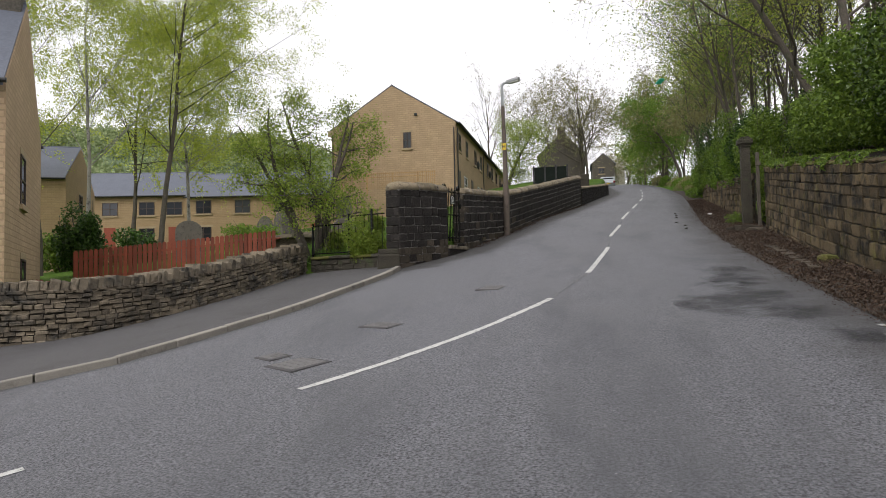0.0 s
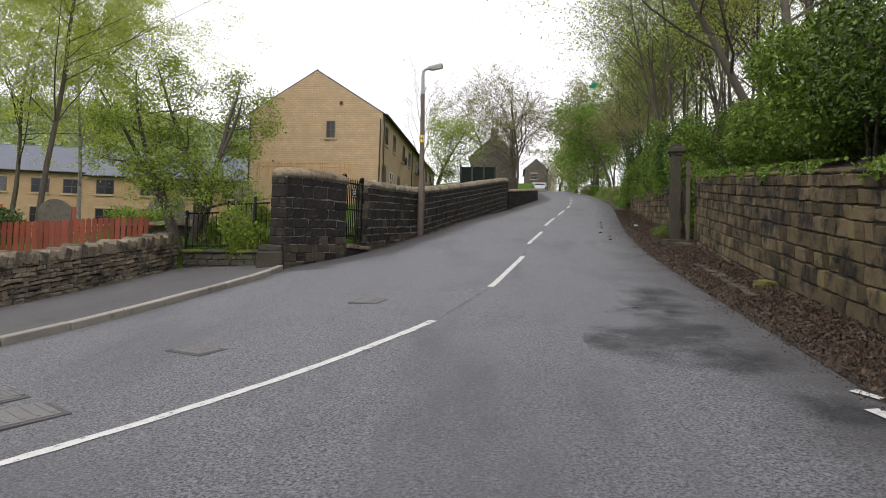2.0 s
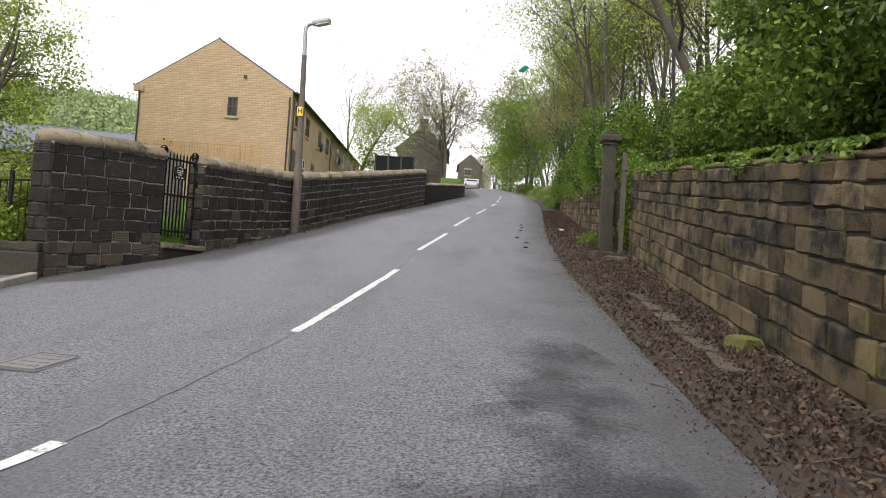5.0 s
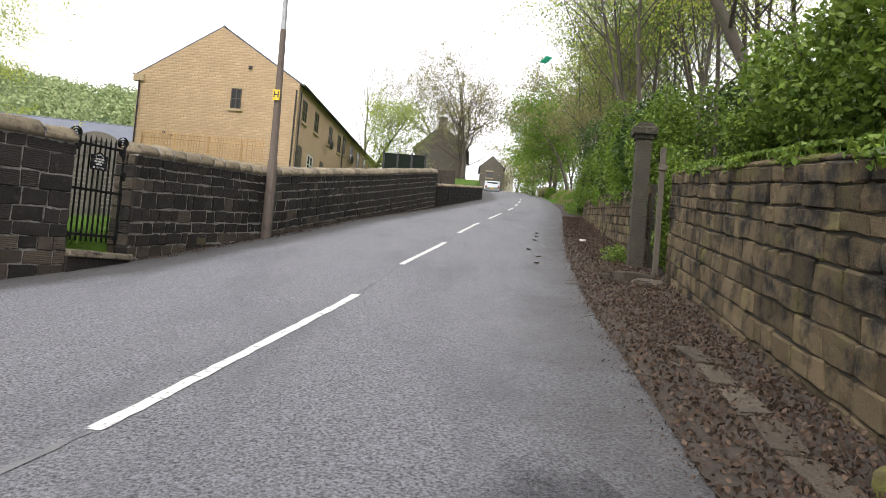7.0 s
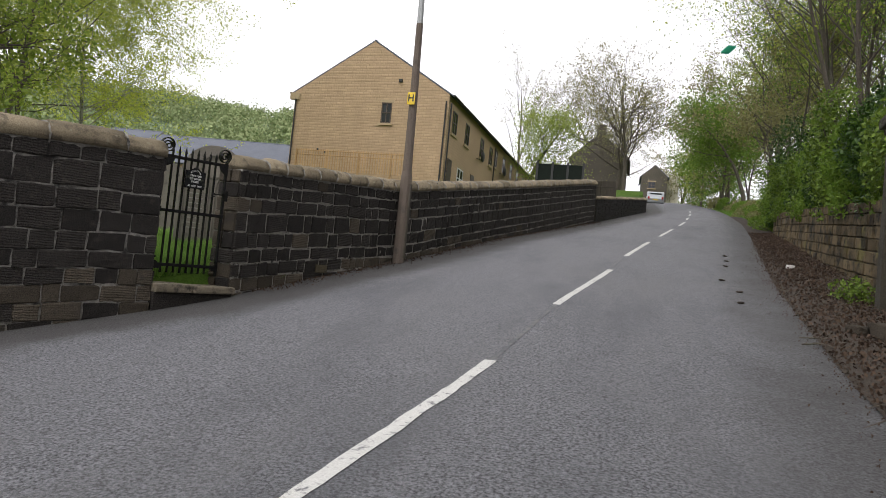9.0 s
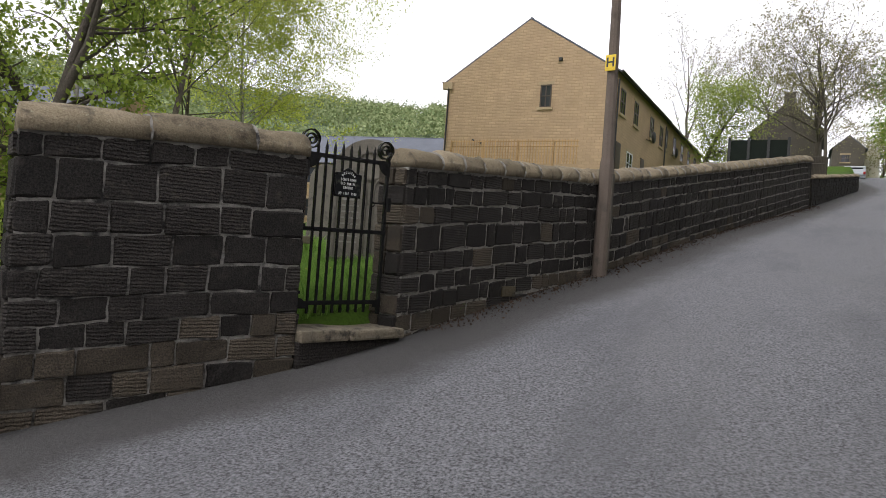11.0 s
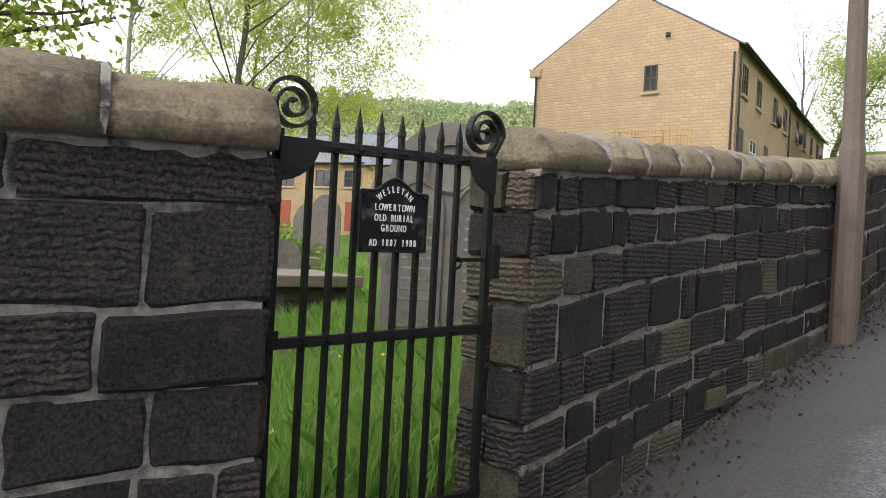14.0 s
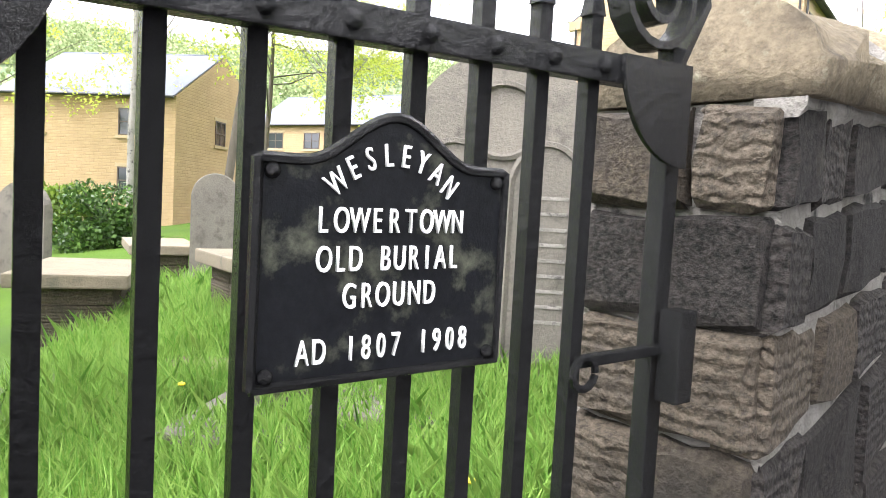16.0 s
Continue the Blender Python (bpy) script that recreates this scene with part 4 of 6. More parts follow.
clod = 0
for x, y in ((4.1, 28.2), (3.95, 27.2), (3.6, 24.9), (4.2, 29.3), (3.55, 22.5), (3.7, 23.6)):
    clod += 1
    bm = bmesh.new()
    bmesh.ops.create_icosphere(bm, subdivisions=2, radius=1.0)
    for v in bm.verts:
        v.co = v.co * (1 + 0.3 * noise.noise(v.co * 1.5 + Vector((clod, 0, 0))))
        v.co = Vector((v.co.x * 0.05, v.co.y * 0.06, v.co.z * 0.018))
    ob = part("mud_clod", bm, SOIL)
    ob.matrix_world = pose(x, y, rz(x, y) + 0.012, 7, 0, clod * 40)
    tagged(ob, "flat dark clod of mud on the asphalt", "mud", "mud clods")
# ---- the gate of the burial ground ----
gate_at = Vector((-3.775, 19.486, 0))
GW = 0.992
GU = Vector((0.312, 0.95, 0)).normalized()
GN = Vector((GU.y, -GU.x, 0))
OPENING = (Vector((C[0], C[1], 0)) - Vector((B[0], B[1], 0))).length
gate = thing("iron_gate", "closed black wrought iron gate with spikes and scrolls, bearing a plaque", "gate",
             Matrix(((GU.x, -GN.x, 0, gate_at.x), (GU.y, -GN.y, 0, gate_at.y), (0, 0, 1, 2.65), (0, 0, 0, 1))))
# in the gate's own space x runs along it, y points into the burial ground, z up from its foot


def spike_bar(x, bottom, top, w=0.0105):
    bm = box((x - w, -w, bottom), (x + w, w, top - 0.09))
    v = [(x - w * 1.3, -w * 1.1, top - 0.09), (x + w * 1.3, -w * 1.1, top - 0.09), (x + w * 1.3, w * 1.1, top - 0.09), (x - w * 1.3, w * 1.1, top - 0.09)]
    q = [bm.verts.new(p) for p in v]
    tip = bm.verts.new((x, 0, top))
    bm.faces.new(q[::-1])
    for i in range(4):
        bm.faces.new((q[i], q[(i + 1) % 4], tip))
    return bm


RAILS = (0.1, 0.79, 1.48)
for i in range(1, 9):
    part("spiked_bar", spike_bar(0.044 + 0.0945 * i, 0.0, 1.64), IRON, gate)
for z in RAILS:
    part("rail", box((0.0, -0.008, z - 0.02), (GW, 0.02, z + 0.02), 0.003, Matrix.Translation((0, -0.02, 0))), IRON, gate)
    for i in range(1, 9):
        bm = bmesh.new()
        bmesh.ops.create_uvsphere(bm, u_segments=8, v_segments=5, radius=0.011, matrix=Matrix.Translation((0.044 + 0.0945 * i, -0.028, z)))
        part("rivet", bm, IRON, gate, smooth=True)
part("stile", box((-0.002, -0.016, -0.02), (0.03, 0.016, 1.53), 0.003), IRON, gate)
part("stile", box((GW - 0.03, -0.016, -0.02), (GW + 0.002, 0.016, 1.53), 0.003), IRON, gate)


def scroll(x, z, turn):
    """A spiral of flat bar that rises from the stile."""
    pts = [(x, 0, z - 0.12), (x, 0, z - 0.05)]
    cx, cz = x + turn * 0.045, z + 0.05
    n = 46
    for k in range(n):
        f = k / (n - 1)
        a = math.pi + (f * 2.35 * math.tau) * -1
        r = 0.088 * (1 - f) + 0.014
        pts.append((cx + turn * r * math.cos(a), 0, cz + r * math.sin(a)))
    bm = bmesh.new()
    rows = []
    for k, p in enumerate(pts):
        a, b = Vector(pts[max(0, k - 1)]), Vector(pts[min(len(pts) - 1, k + 1)])
        t = (b - a).normalized()
        nrm = Vector((t.z, 0, -t.x)) * 0.006
        y = Vector((0, 0.019, 0))
        p = Vector(p)
        rows.append([bm.verts.new(q) for q in (p + nrm + y, p - nrm + y, p - nrm - y, p + nrm - y)])
    for q, w in zip(rows, rows[1:]):
        for k in range(4):
            bm.faces.new((q[k], q[(k + 1) % 4], w[(k + 1) % 4], w[k]))
    bm.faces.new(rows[0])
    bm.faces.new(rows[-1])
    return bm


part("scroll", scroll(0.015, 1.565, 1), IRON, gate)
part("scroll", scroll(GW - 0.015, 1.55, -1), IRON, gate)
for x, k in ((0.01, 1), (GW - 0.01, -1)):
    out = [(x, 1.5), (x + k * 0.15, 1.5)] + [(x + k * 0.15 * math.cos(a), 1.5 - 0.15 * math.sin(a)) for a in np.linspace(0.15, math.pi / 2, 9)]
    part("corner_plate", prism(out, 0.008, Matrix.Translation((0, -0.036, 0))), IRON, gate)
    out = [(x, 0.05), (x + k * 0.1, 0.05)] + [(x + k * 0.1 * math.cos(a), 0.05 + 0.1 * math.sin(a)) for a in np.linspace(0.15, math.pi / 2, 9)]
    part("corner_plate", prism(out, 0.008, Matrix.Translation((0, -0.036, 0))), IRON, gate)

# plaque with raised white letters
PX, PZ, PW, PH = 0.466, 1.228, 0.298, 0.222
outline = [(PX - PW / 2, PZ - PH / 2), (PX + PW / 2, PZ - PH / 2), (PX + PW / 2, PZ + PH / 2)]
arc = []
for f in np.linspace(0, 1, 25):
    x = 0.5 - f
    y = 0.05 * (math.cos(math.pi * min(1, abs(x) / 0.36)) + 1) / 2
    arc.append((PX + PW * x * 0.97, PZ + PH / 2 + y))
outline = outline + arc + [(PX - PW / 2, PZ + PH / 2)]
plaque = part("plaque", prism(outline, 0.012, Matrix.Translation((0, -0.054, 0))), PLAQUE, gate, "black cast plaque with raised white lettering")
bm = bmesh.new()
tube(bm, [(x, -0.054, z) for x, z in outline + outline[:1]], [0.006] * (len(outline) + 1), 6)
part("rim", bm, IRON, plaque)
for sx in (-1, 1):
    for sz in (-1, 1):
        bm = bmesh.new()
        bmesh.ops.create_uvsphere(bm, u_segments=10, v_segments=6, radius=0.008, matrix=Matrix.Translation((PX + sx * (PW / 2 - 0.014), -0.056, PZ + sz * (PH / 2 - 0.012))))
        part("bolt", bm, IRON, plaque, smooth=True)


def letters(text, size, m, parent, material, name="lettering", spread=1.0, depth=0.002, bold=0.0):
    cu = bpy.data.curves.new(name, "FONT")
    cu.body, cu.size, cu.align_x, cu.align_y, cu.extrude, cu.space_character, cu.offset = text, size, "CENTER", "CENTER", depth, spread, bold
    tmp = bpy.data.objects.new(name, cu)
    me = bpy.data.meshes.new_from_object(tmp)
    bpy.data.objects.remove(tmp)
    me.materials.clear()
    me.materials.append(material)
    me.transform(m)
    ob = new(name, me)
    ob.parent = parent
    return ob


def on_plaque(dx, dz, roll=0.0, narrow=0.8):
    return pose(PX + dx * 0.84, -0.0565, PZ + dz * 0.96, 90, 0, 0) @ pose(0, 0, 0, 0, 0, roll) @ Matrix.Diagonal((narrow * 0.86, 0.96, 1, 1))


word = "WESLEYAN"
for i, ch in enumerate(word):
    a = (i - 3.5) * 0.215
    letters(ch, 0.036, on_plaque(0.118 * math.sin(a), 0.008 + 0.118 * math.cos(a) * 1.0, -math.degrees(a) * 0.9, 0.68), plaque, WHITE, "letter")


def spelled(text, size, pitch, dz):
    """One cast letter after another on an even pitch."""
    for i, ch in enumerate(text):
        if ch != " ":
            letters(ch, size, on_plaque((i - (len(text) - 1) / 2) * pitch, dz, narrow=0.66), plaque, WHITE, "letter")


spelled("LOWERTOWN", 0.039, 0.0243, 0.054)
spelled("OLD BURIAL", 0.039, 0.0208, 0.013)
spelled("GROUND", 0.039, 0.0232, -0.027)
spelled("AD 1807 1908", 0.038, 0.0212, -0.084)

# latch and hinge
latch = part("latch", box((GW * 0.8, -0.03, 1.07), (GW + 0.03, -0.012, 1.086), 0.003), IRON, gate, "black iron latch bar")
part("ring", tube(bmesh.new(), [(GW * 0.8 + 0.022 * math.cos(a), -0.035, 1.065 + 0.022 * math.sin(a)) for a in np.linspace(0, 6.1, 14)], [0.006] * 14, 6), IRON, latch)
part("keep_plate", box((GW - 0.025, -0.06, 1.0), (GW + 0.015, -0.02, 1.14), 0.004), IRON, gate)
for z in (0.2, 0.82):
    part("hinge", box((-0.05, -0.03, z - 0.015), (0.04, -0.012, z + 0.015), 0.003), IRON, gate)

for ob in gate.children_recursive:
    on_sign = ob is plaque or ob.parent is plaque
    for v in ob.data.vertices:
        v.co.z += 0.02 * v.co.x if on_sign else (0.01 + 0.02 * v.co.z) * v.co.x

sill = thing("gate_step", "worn buff stone step under the gate", "stone step", Matrix(((U.x, -N.x, 0, B[0]), (U.y, -N.y, 0, B[1]), (0, 0, 1, 2.43), (0, 0, 0, 1))))
part("slab", box((-0.0, -0.1, -0.02), (OPENING * 0.45, 0.4, 0.09), 0.025), STEPSTONE, sill)
part("slab", box((OPENING * 0.45 + 0.006, -0.12, -0.02), (OPENING + 0.03, 0.4, 0.08), 0.025), STEPSTONE, sill)
part("riser", box((0.0, -0.06, -0.5), (OPENING + 0.02, 0.38, -0.021), 0.01), BLACKSTONE, sill)

# ---- railings on the low wall ----
rail = thing("iron_railing", "black iron railings with flat top rail on a low wall", "railing")
ra, rb = Vector((-7.55, 18.62, 2.22)), Vector((-5.1, 17.75, 2.24))


def railing_run(a, b, h, n):
    t = (b - a)
    part("top_rail", tube(bmesh.new(), [a + Vector((0, 0, h)), b + Vector((0, 0, h))], [0.018, 0.018], 4), IRON, rail)
    part("bottom_rail", tube(bmesh.new(), [a + Vector((0, 0, 0.1)), b + Vector((0, 0, 0.1))], [0.016, 0.016], 4), IRON, rail)
    for i in range(n):
        p = a + t * ((i + 0.5) / n)
        part("baluster", tube(bmesh.new(), [p, p + Vector((0, 0, h))], [0.008, 0.008], 5), IRON, rail)


mid = ra + (rb - ra) * 0.52
railing_run(ra, mid, 0.92, 9)
railing_run(mid, rb, 1.12, 8)
for p, h in ((ra, 1.0), (mid, 1.2), (ra + (rb - ra) * 0.83, 1.28)):
    part("post", box((-0.028, -0.028, -0.05), (0.028, 0.028, h), 0.006, Matrix.Translation(p)), IRON, rail)

# ---- lamp post ----
lamp = thing("street_lamp", "tall weathered concrete lamp post with grey lantern head", "street lamp", pose(-2.45, 25.1, rz(-2.45, 25.1)))
part("base", tube(bmesh.new(), [(0, 0, -0.2), (0, 0, 1.75), (0, 0, 1.85)], [0.118, 0.112, 0.095], 10), POLE, lamp, smooth=False)
part("shaft", tube(bmesh.new(), [(0, 0, 1.8), (-0.02, 0, 3.3), (-0.05, 0.0, 4.9)], [0.094, 0.082, 0.068], 10), POLE, lamp)
part("upper_shaft", tube(bmesh.new(), [(-0.05, 0.0, 4.9), (-0.065, 0, 5.56), (-0.055, 0, 5.69), (0.02, 0, 5.77), (0.16, 0, 5.81)], [0.062, 0.055, 0.052, 0.05, 0.045], 10), GALV, lamp, "pale grey upper shaft and bracket")
hm = pose(0.14, 0, 5.81, 0, -8, -15)
head = part("lantern", box((-0.02, -0.11, -0.07), (0.5, 0.11, 0.06), 0.045, hm), GALV, lamp, "grey lantern housing")
part("lens", box((0.08, -0.09, -0.1), (0.48, 0.09, -0.06), 0.015, hm), plain("lamp_lens", (0.6, 0.6, 0.55), 0.2), head)
part("cable_cover", box((0.1, -0.05, 0.1), (0.125, 0.05, 1.6), 0.004), GREYWOOD, lamp, "brown timber cable cover")
sign = part("hydrant_sign", box((-0.085, -0.115, 3.2), (0.085, -0.1, 3.45), 0.006, pose(-0.02, 0, 0, 0, 0, -8)), YELLOW, lamp, "yellow hydrant sign with black H")
letters("H", 0.2, pose(-0.02, 0, 0, 0, 0, -8) @ pose(0, -0.117, 3.325, 90, 0, 0), sign, BLACK, "letter", bold=0.004)

# ---- stone gatepost and loose stones on the wooded side ----
gp = thing("stone_gatepost", "tall square dark stone gatepost with moulded cap", "gatepost", pose(5.45, 22.75, rz(5.45, 22.75), 0, 0, -6))
part("shaft", box((-0.14, -0.14, -0.2), (0.14, 0.14, 2.5), 0.02), POSTSTONE, gp)
part("neck", box((-0.17, -0.17, 2.5), (0.17, 0.17, 2.58), 0.015), POSTSTONE, gp)
part("cap", box((-0.23, -0.23, 2.58), (0.23, 0.23, 2.74), 0.04), POSTSTONE, gp)
part("cap_top", prism([(-0.2, 0), (0.2, 0), (0.1, 0.08), (-0.1, 0.08)], 0.38, Matrix.Translation((0, -0.19, 2.738))), POSTSTONE, gp)
op = thing("old_post", "narrow grey weathered post at the wall's end", "post", pose(5.5, 21.52, rz(5.5, 21.5)))
part("shaft", box((-0.045, -0.04, -0.2), (0.045, 0.04, 2.3), 0.012), GREYWOOD, op)
part("cleat", box((-0.075, -0.06, 1.9), (0.075, -0.03, 2.0), 0.006), GREYWOOD, op)


def boulder(x, y, sx, sy, sz, mat, label, seed, turn=0, z=None):
    bm = bmesh.new()
    bmesh.ops.create_icosphere(bm, subdivisions=3, radius=1.0)
    noise.seed_set(seed)
    for v in bm.verts:
        c = v.co.copy()
        for k in range(3):
            c[k] = math.copysign(abs(c[k]) ** 0.55, c[k])
        c *= 1 + 0.16 * noise.noise(v.co * 1.6 + Vector((seed, 0, 0)))
        v.co = Vector((c.x * sx, c.y * sy, c.z * sz))
    ob = part("loose_stone", bm, mat, smooth=False)
    ob.matrix_world = pose(x, y, (rz(x, y) if z is None else z) + sz * 0.55, 4, 3, turn)
    return tagged(ob, label, "stone")


boulder(4.95, 20.75, 0.34, 0.22, 0.12, BROWNSTONE, "flat dark fallen slab on leaf litter", 3, 10)
boulder(5.1, 20.35, 0.26, 0.18, 0.09, BROWNSTONE, "flat dark fallen slab on leaf litter", 5, -30)
boulder(4.6, 21.0, 0.2, 0.12, 0.06, BROWNSTONE, "small flat stone on leaf litter", 6, 50)
boulder(4.5, 13.2, 0.16, 0.13, 0.1, MOSS, "moss-covered stone at the foot of the wall", 7, 20)
boulder(4.55, 11.2, 0.12, 0.1, 0.08, BROWNSTONE, "small rough stone at the foot of the wall", 8, 20)
gut = thing("gutter_slabs", "line of broken flat stone slabs half buried in leaves", "stone slabs")
rng = np.random.default_rng(31)
for i in range(6):
    y = 12.6 + i * 0.66
    x = 4.15 + (y - 13.6) * 0.085
    part("slab", box((-0.11, -0.3, -0.03), (0.11, 0.3, 0.045), 0.012, pose(x, y, rz(x, y) + 0.012, 7, rng.uniform(-5, 5), rng.uniform(-12, 4))), BROWNSTONE, gut)
lit = part("litter_box", box((-0.07, -0.05, 0), (0.07, 0.05, 0.08), 0.006), WHITE)
lit.matrix_world = pose(5.25, 27.6, rz(5.25, 27.6) + 0.012, 5, 0, 30)
tagged(lit, "small crumpled white carton on the verge", "litter")
# ---- houses ----
def window(parent, m, w, h, frame_mat=None, bars=1, name="window"):
    """A casement set into a facade: m puts x along the wall, y into it."""
    fm = frame_mat or FRAME
    win = part(name, box((-w / 2, -0.006, 0), (w / 2, 0.09, h), 0, m), GLASS, parent)
    t = 0.06
    bm = bmesh.new()
    add_box(bm, (-w / 2, -0.035, 0), (-w / 2 + t, 0.05, h), 0, m)
    add_box(bm, (w / 2 - t, -0.035, 0), (w / 2, 0.05, h), 0, m)
    add_box(bm, (-w / 2, -0.033, 0), (w / 2, 0.048, t), 0, m)
    add_box(bm, (-w / 2, -0.033, h - t), (w / 2, 0.048, h), 0, m)
    for i in range(bars):
        x = -w / 2 + w * (i + 1) / (bars + 1)
        add_box(bm, (x - t / 2, -0.031, 0), (x + t / 2, 0.046, h), 0, m)
    add_box(bm, (-w / 2, -0.029, h * 0.5 - 0.025), (w / 2, 0.044, h * 0.5 + 0.025), 0, m)
    part("window_frame", bm, fm, win)
    part("sill", box((-w / 2 - 0.12, -0.09, -0.14), (w / 2 + 0.12, 0.05, 0), 0.008, m), SILL, win)
    part("lintel", box((-w / 2 - 0.12, -0.02, h), (w / 2 + 0.12, 0.05, h + 0.17), 0.006, m), SILL, win)
    return win


def house(name, label, at, w, l, eaves, ridge, wall_mat, roof_mat=None, ridge_along="y", foot=-1.5, gutter=True):
    """A gabled house: x from 0 to w, y from 0 to l, the ridge along y (or x)."""
    h = thing(name, label, "house", at)
    if ridge_along == "y":
        out = [(0, foot), (w, foot), (w, eaves), (w / 2, ridge), (0, eaves)]
        part("wall", prism(out, l), wall_mat, h)
        roof_m, rw, rl = Matrix.Identity(4), w, l
    else:
        out = [(0, foot), (l, foot), (l, eaves), (l / 2, ridge), (0, eaves)]
        turn = Matrix(((0, 1, 0, 0), (1, 0, 0, 0), (0, 0, 1, 0), (0, 0, 0, 1)))
        part("wall", prism(out, w, turn), wall_mat, h)
        roof_m, rw, rl = turn, l, w
    k = (ridge - eaves) / (rw / 2)
    for s in (0, 1):
        a, b, o = (0, rw / 2, -0.28) if s == 0 else (rw, rw / 2, 0.28)
        out = [(a + o, eaves + 0.03 - abs(o) * k), (b, ridge + 0.03), (b, ridge + 0.11), (a + o, eaves + 0.11 - abs(o) * k)]
        part("roof", prism(out, rl - 0.06, roof_m @ Matrix.Translation((0, 0.03, 0))), roof_mat or SLATE, h)
        if gutter:
            g = a + o + (0.03 if s else -0.03)
            part("gutter", tube(bmesh.new(), [roof_m @ Vector((g, -0.05, eaves - 0.08)), roof_m @ Vector((g, rl + 0.05, eaves - 0.08))], [0.06, 0.06], 8), BLACK, h)
    part("ridge_tiles", tube(bmesh.new(), [roof_m @ Vector((rw / 2, 0.04, ridge + 0.06)), roof_m @ Vector((rw / 2, rl - 0.04, ridge + 0.06))], [0.08, 0.08], 6), roof_mat or SLATE, h)
    return h


FACE_X = Matrix(((0, -1, 0, 0), (1, 0, 0, 0), (0, 0, 1, 0), (0, 0, 0, 1)))


def on_front(x, z):
    return pose(x, 0, z)


def on_right(w, y, z):
    return Matrix.Translation((w, y, z)) @ FACE_X


HB = 7.4
t1 = house("terrace_house", "new buff stone gable-ended terrace block with dark gutters", pose(-18.0, 48.35, HB, 0, 0, -1.5), 9.7, 12.6, 13.1 - HB, 16.15 - HB, HOUSESTONE)
window(t1, on_front(6.0, 3.95), 0.62, 1.2)
for y in (1.5, 4.4, 8.4, 11.2):
    window(t1, on_right(9.7, y, 3.75), 0.95, 1.3)
for y in (3.6, 9.8):
    window(t1, on_right(9.7, y, 0.9), 1.3, 1.2, WHITEFRAME)
for y in (1.2, 6.6, 11.6):
    part("door", box((-0.45, -0.03, 0), (0.45, 0.06, 2.05), 0.01, on_right(9.7, y, 0.2)), FRAME, t1)
for x in (0.12, 9.58):
    part("downpipe", tube(bmesh.new(), [(x, -0.08, -1.4), (x, -0.08, 5.3)], [0.045, 0.045], 8), BLACK, t1)
for y in (0.3, 12.3):
    part("downpipe", tube(bmesh.new(), [(9.78, y, -1.4), (9.78, y, 5.3)], [0.045, 0.045], 8), BLACK, t1)
part("kneeler", box((-0.28, -0.12, 5.2), (0.35, 0.12, 5.62), 0.03), SILL, t1)
bm = box((6.6, -0.12, 6.35), (6.8, 0.02, 6.53), 0.02)
part("vent", bm, BLACK, t1)
for x in (1.9, 2.35):
    part("vent", tube(bmesh.new(), [(x, 0.02, 2.25 - 0.12 * (x > 2)), (x, -0.12, 2.25 - 0.12 * (x > 2))], [0.07, 0.07], 8), BLACK, t1)


def dish(parent, y, z, w):
    bm = bmesh.new()
    bmesh.ops.create_uvsphere(bm, u_segments=16, v_segments=10, radius=0.32, matrix=Matrix.Translation((w + 0.45, y, z)) @ Matrix.Diagonal((0.35, 1, 1.1, 1)))
    d = part("satellite_dish", bm, BLACK, parent, "dark round satellite dish", smooth=True)
    part("arm", tube(bmesh.new(), [(w, y, z - 0.1), (w + 0.5, y, z - 0.25)], [0.02, 0.02], 6), BLACK, d)


dish(t1, 7.2, 3.6, 9.7)
t2 = house("terrace_house", "further buff stone terrace block stepped up the hill", pose(-17.9, 61.2, HB + 0.45, 0, 0, -1.5), 9.6, 17, 12.95 - HB, 15.75 - HB, HOUSESTONE)
for y in (1.5, 4.6, 7.6, 10.6, 13.6):
    window(t2, on_right(9.6, y, 3.75), 0.95, 1.3)
for y in (3.0, 9.0, 15.0):
    window(t2, on_right(9.6, y, 0.9), 1.2, 1.2, WHITEFRAME)
dish(t2, 3.2, 3.7, 9.6)
dish(t2, 12.0, 3.7, 9.6)

# row of houses down in the valley
va = house("terrace_house", "buff stone terrace with blue slate roof in the valley", pose(-45.0, 50.5, 4.6, 0, 0, 12), 12.2, 8.0, 4.75, 7.3, FARSTONE, ridge_along="x", foot=-2)
vb = house("terrace_house", "buff stone terrace with blue slate roof beyond a red fence", pose(-33.0, 52.5, 4.6, 0, 0, 10), 15.5, 8.0, 4.5, 7.0, FARSTONE, ridge_along="x", foot=-2)
for h, xs in ((va, (2.2, 5.4, 8.6, 11.0)), (vb, (1.6, 5.0, 8.4, 11.4, 14.2))):
    for x in xs:
        window(h, on_front(x, 3.0), 1.35, 1.15)
    for x in xs[:: 2]:
        window(h, on_front(x, 0.6), 1.35, 1.25)
    for x in xs[1:: 2]:
        part("door", box((-0.5, -0.03, 0), (0.5, 0.06, 2.05), 0.01, on_front(x, -0.1)), REDWOOD, h)
vc = house("terrace_house", "buff stone house end with slate roof among trees", pose(-38.5, 31.5, 3.2, 0, 0, 28), 9.0, 8.5, 5.0, 7.6, FARSTONE, ridge_along="x", foot=-2)
for x in (2.0, 6.8):
    window(vc, on_front(x, 3.2), 1.1, 1.2)
    window(vc, on_front(x, 0.6), 1.1, 1.2)
window(vc, on_right(9.0, 4.0, 3.2), 1.0, 1.2)
ln = house("stone_cottage", "buff stone gable house with brown windows beyond the wall", pose(-19.7, 8.8, 0.8, 0, 0, 36.9), 8.0, 8.0, 5.7, 9.0, HOUSESTONE, ridge_along="x", foot=-1.5)
window(ln, on_right(8.0, 3.2, 3.0), 1.0, 1.4, bars=0)
